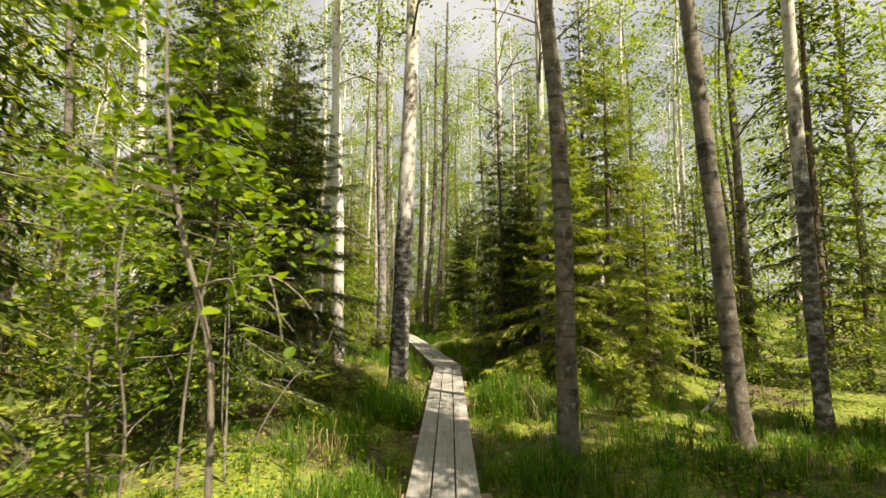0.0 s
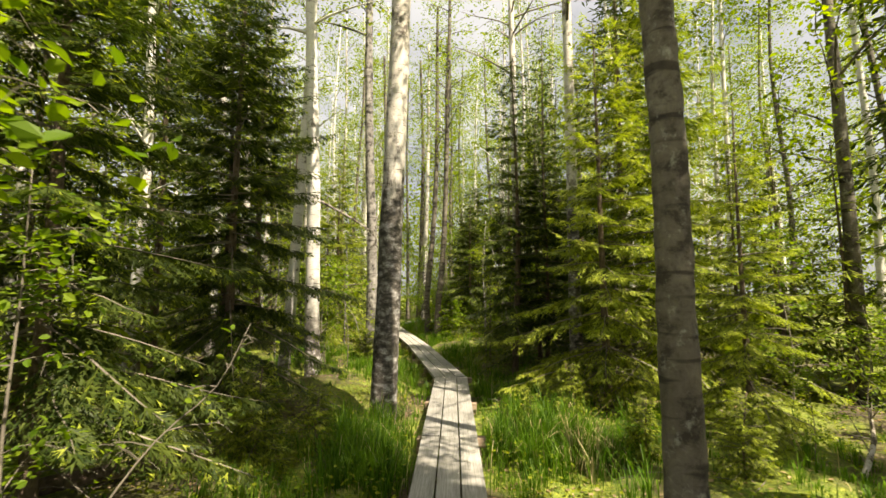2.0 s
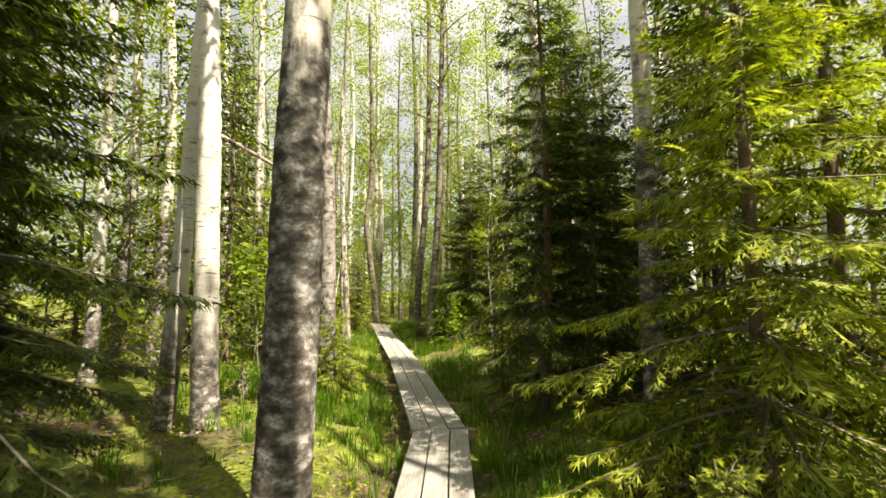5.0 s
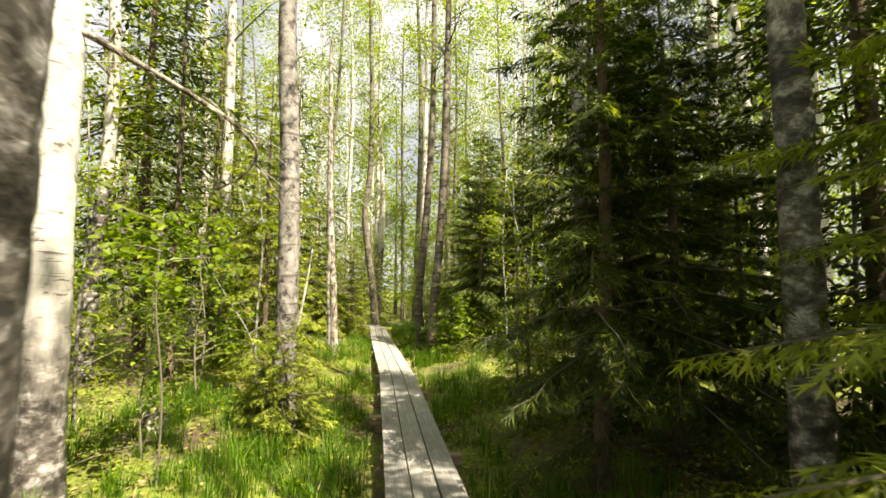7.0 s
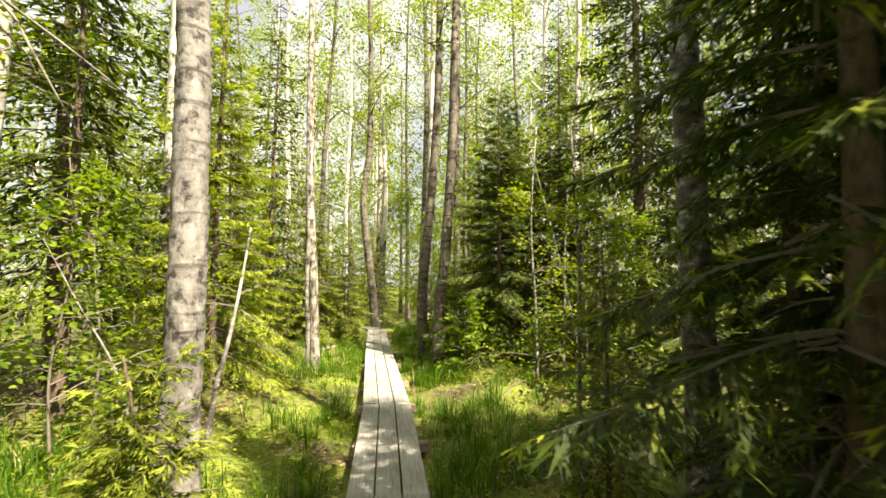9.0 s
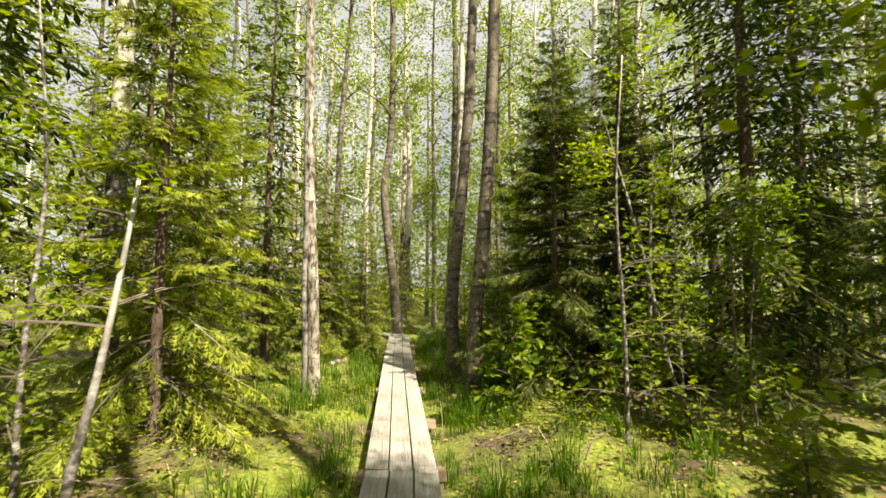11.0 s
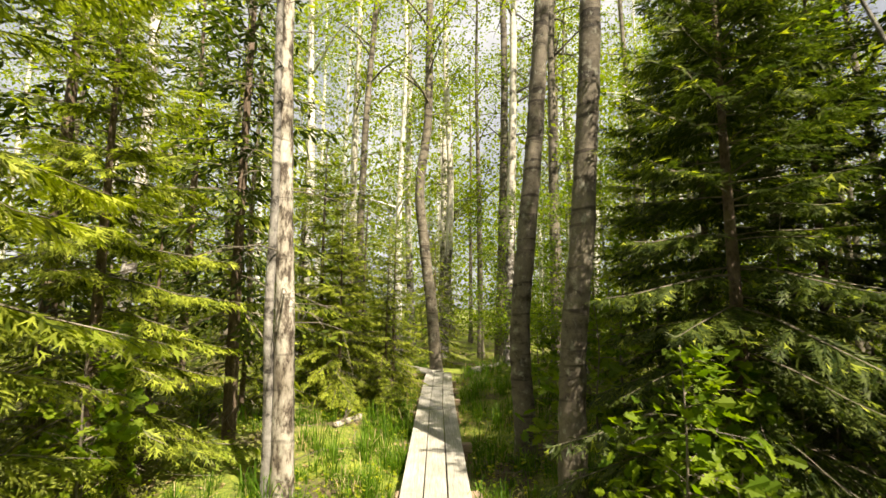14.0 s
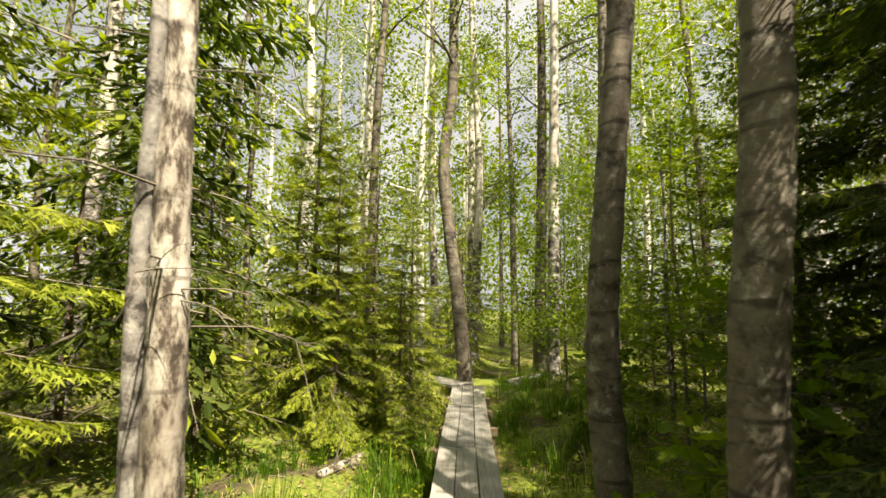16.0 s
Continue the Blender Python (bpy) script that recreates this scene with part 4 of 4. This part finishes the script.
# ---- ground cover ----
def patch_noise(x, y, f, s):
    return np.sin(x * f + s) * np.sin(y * f * 0.9 - s * 1.7) + 0.6 * np.sin(x * f * 2.3 - y * f * 1.2 + s) + 0.4 * np.sin(y * f * 3.1 + x * f * 2.2)


# lush stands: x, y, spread, tufts, height
LUSH = ((-0.42, 17.3, 0.10, 26, 1.3), (1.0, 6.9, 0.32, 110, 1.5), (1.6, 6.6, 0.25, 60, 1.4), (-0.75, 6.3, 0.22, 60, 1.4), (-0.9, 7.2, 0.25, 50, 1.3), (-1.7, 19.4, 0.2, 40, 1.2),
        (-3.0, 13.2, 0.25, 40, 1.2), (-1.0, 3.2, 0.4, 90, 1.1), (0.9, 4.0, 0.3, 60, 1.1), (2.2, 4.2, 0.8, 140, 0.9), (3.6, 4.6, 0.7, 100, 0.9), (-2.2, 20.6, 0.3, 50, 1.2), (-2.9, 12.0, 0.5, 60, 1.1), (-1.25, 11.2, 0.3, 40, 1.1))


def grass():
    """Arching sedge in tufts: lush along the boards, thinner further out."""
    r = np.random.default_rng(8)
    n = 2700
    y = r.uniform(0.3, 27, n)
    x = walk_x(y) + r.choice([-1, 1], n) * (0.36 + r.gamma(1.5, 0.85, n))
    keep = (patch_noise(x, y, 1.1, 0.4) > -0.25) | (np.abs(x - walk_x(y)) < 0.8) & (r.random(n) < 0.75)
    x, y = x[keep], y[keep]
    big = np.full(len(x), 1.0)
    for cx, cy, w, q, b in LUSH:
        x, y, big = np.concatenate([x, r.normal(cx, w, q)]), np.concatenate([y, r.normal(cy, w, q)]), np.concatenate([big, np.full(q, b)])
    m = 28
    k = len(x) * m
    a = r.uniform(0, 6.28, k)
    off = np.abs(r.normal(0, 0.07, k))
    X, Y = np.repeat(x, m) + off * np.cos(a), np.repeat(y, m) + off * np.sin(a)
    tall = np.repeat((0.09 + 0.34 * r.random(len(x)) ** 1.5) * big * np.where(np.abs(x - walk_x(y)) > 1.4, 0.75, 1.0), m)
    L = tall * r.uniform(0.55, 1.15, k)
    a += r.normal(0, 0.5, k)
    lean = r.uniform(0.15, 0.95, k)
    out = np.stack([np.cos(a), np.sin(a), np.zeros(k)], -1)
    tip_x = X + 0.85 * lean * L * np.cos(a)
    ok = (np.abs(X - walk_x(Y)) > 0.31) & (np.abs(tip_x - walk_x(Y)) > 0.24)
    X, Y, L, a, lean, out = X[ok], Y[ok], L[ok], a[ok], lean[ok], out[ok]
    k = len(X)
    base = np.stack([X, Y, ground_z(X, Y) - 0.01], -1)
    up = np.array([0, 0, 1.0])
    spine = [base + up * (h * L * (1 - s * lean))[:, None] + out * (d * lean * L)[:, None] for h, s, d in ((0.0, 0.0, 0.0), (0.48, 0.03, 0.13), (0.85, 0.2, 0.45), (0.95, 0.5, 0.9))]
    side = np.stack([-np.sin(a), np.cos(a), np.zeros(k)], -1) * r.uniform(0.0022, 0.0044, k)[:, None]
    V = np.stack([spine[0] - side, spine[0] + side, spine[1] - side, spine[1] + side, spine[2] - 0.7 * side, spine[2] + 0.7 * side, spine[3]], 1).reshape(-1, 3)
    T = (np.array([[0, 1, 3], [0, 3, 2], [2, 3, 5], [2, 5, 4], [4, 5, 6]])[None] + (np.arange(k) * 7)[:, None, None]).reshape(-1, 3)
    dry = np.repeat(r.random(k) < np.where(patch_noise(X, Y, 1.7, 3.1) > 1.25, 0.4, 0.03), 5)
    tagged(new("sedge_grass", tri_mesh("sedge_grass", V, T, [M_GRASS, M_STRAW], dry.astype(int))), "tufts of long fresh green sedge beside the boards", "grass", "", "stuff")


def low_leaves(name, label, mat, n, f, s, size, hmax, seed, cat, lim=-0.1):
    r = np.random.default_rng(seed)
    y = r.uniform(-1, 32, n)
    x = walk_x(y) + r.choice([-1, 1], n) * (0.36 + np.abs(r.normal(0, 3.0, n)))
    keep = patch_noise(x, y, f, s) > lim
    x, y = x[keep], y[keep]
    O = np.stack([x, y, ground_z(x, y) + hmax * r.random(len(x)) ** 1.3 * (0.5 + 0.5 * np.clip(patch_noise(x, y, f, s), 0, 1)) + 0.006], -1)
    N = unit(r.normal(0, 0.45 if hmax > 0.05 else 0.2, O.shape) + [0, 0, 1])
    L = size * r.uniform(0.6, 1.3, len(x))
    tagged(new(name, tri_mesh(name, *scatter(RHOMB, RHOMB_T, O, rand_dirs(r, len(x), 0.2), N, L, L * 0.65), [mat])), label, cat, "", "stuff")


grass()
low_leaves("bilberry_shrubs", "low bilberry shrubs with small bright leaves", M_BILB, 95000, 1.0, 2.2, 0.038, 0.30, 21, "shrubs", -0.5)
low_leaves("leaf_litter", "dry brown fallen leaves on the peat", M_LITTER, 30000, 1.6, 5.0, 0.05, 0.01, 22, "litter", -0.6)


# ---- fallen wood ----
def fallen_log(label, a, b, r0, mat, seed):
    rng = np.random.default_rng(seed)
    root = tagged(new("fallen_log"), label, "log")
    P = smooth_path([a, tuple((p + q) / 2 + d for p, q, d in zip(a, b, (0.05, 0, 0.03))), b], 0.08)
    V, T = tube(P, np.linspace(r0, r0 * 0.6, len(P)), 12, rng, 0.25)
    part("trunk", tri_mesh("trunk", V, T, [mat], None, True), root)
    wood = Heap()
    for i in range(7):
        q = P[int(rng.integers(1, len(P)))]
        d = unit(rng.normal(0, 1, 3) + (0, 0, 0.8))
        w = np.linspace(0, 1, 4)
        wood.add(*tube(q + d * (w * rng.uniform(0.1, 0.35))[:, None], 0.008 * (1 - w) + 0.002, 4))
    tagged(part("branchwork", wood.mesh("branchwork", [M_TWIG]), root, "broken stubs"), kind="stuff")


def stump(label, x, y, r0, h, seed):
    rng = np.random.default_rng(seed)
    root = tagged(new("tree_stump"), label, "stump")
    root.location = (x, y, gz(x, y) - 0.05)
    z = np.linspace(0, h, 8)
    P = np.stack([0.1 * z, 0 * z, z], -1)
    V, T = tube(P, r0 * (1 + 0.8 * np.exp(-z / 0.1)) * (1 - 0.3 * z / h), 14, rng, 0.3)
    V[-15:, 2] += rng.uniform(-0.08, 0.06, 15)
    part("wood", tri_mesh("wood", V, T, [M_DEAD], None, True), root)


fallen_log("pale fallen trunk lying on the moss", (-2.0, 25.6, 0.14), (-0.95, 27.0, 0.24), 0.10, M_PALE, 1)
fallen_log("thin bleached fallen branch on the moss", (3.1, 5.8, 0.26), (3.8, 6.5, 0.50), 0.022, M_DEAD, 3)
fallen_log("dark rotten trunk under spruces", (-3.4, 5.0, 0.26), (-1.9, 6.4, 0.26), 0.07, M_SPRUCE, 4)
fallen_log("bleached fallen trunk sunk in sunny moss", (-3.12, 22.95, 0.08), (-2.95, 22.05, 0.12), 0.06, M_DEAD, 8)
fallen_log("pale rotten trunk among sedge tufts", (-2.9, 20.9, 0.12), (-3.03, 20.2, 0.16), 0.055, M_DEAD, 9)
stump("pale broken stump in the moss", -3.45, 22.9, 0.07, 0.3, 5)
stump("low rotten stump in sunny moss", -2.6, 11.9, 0.11, 0.22, 7)


def sticks():
    """Dead sticks on the forest floor."""
    r = np.random.default_rng(31)
    heap = Heap()
    for i in range(420):
        y = r.uniform(0, 27)
        x = float(walk_x(y)) + r.choice([-1, 1]) * (0.5 + abs(r.normal(0, 1.8)))
        a, L = r.uniform(0, 6.28), r.uniform(0.2, 0.9)
        w = np.linspace(0, 1, 4)
        P = np.stack([x + np.cos(a) * w * L, y + np.sin(a) * w * L, 0 * w], -1) + np.cumsum(r.normal(0, 0.02, (4, 3)), 0)
        if (np.abs(P[:, 0] - walk_x(P[:, 1])) < 0.34).any():
            continue
        P[:, 2] = ground_z(P[:, 0], P[:, 1]) + 0.01 + r.uniform(0, 0.14) * w
        heap.add(*tube(P, r.uniform(0.003, 0.008) * (1 - 0.6 * w), 4))
    tagged(new("dead_sticks", heap.mesh("dead_sticks", [M_TWIG])), "dead brown sticks lying on the moss", "sticks", "", "stuff")


sticks()
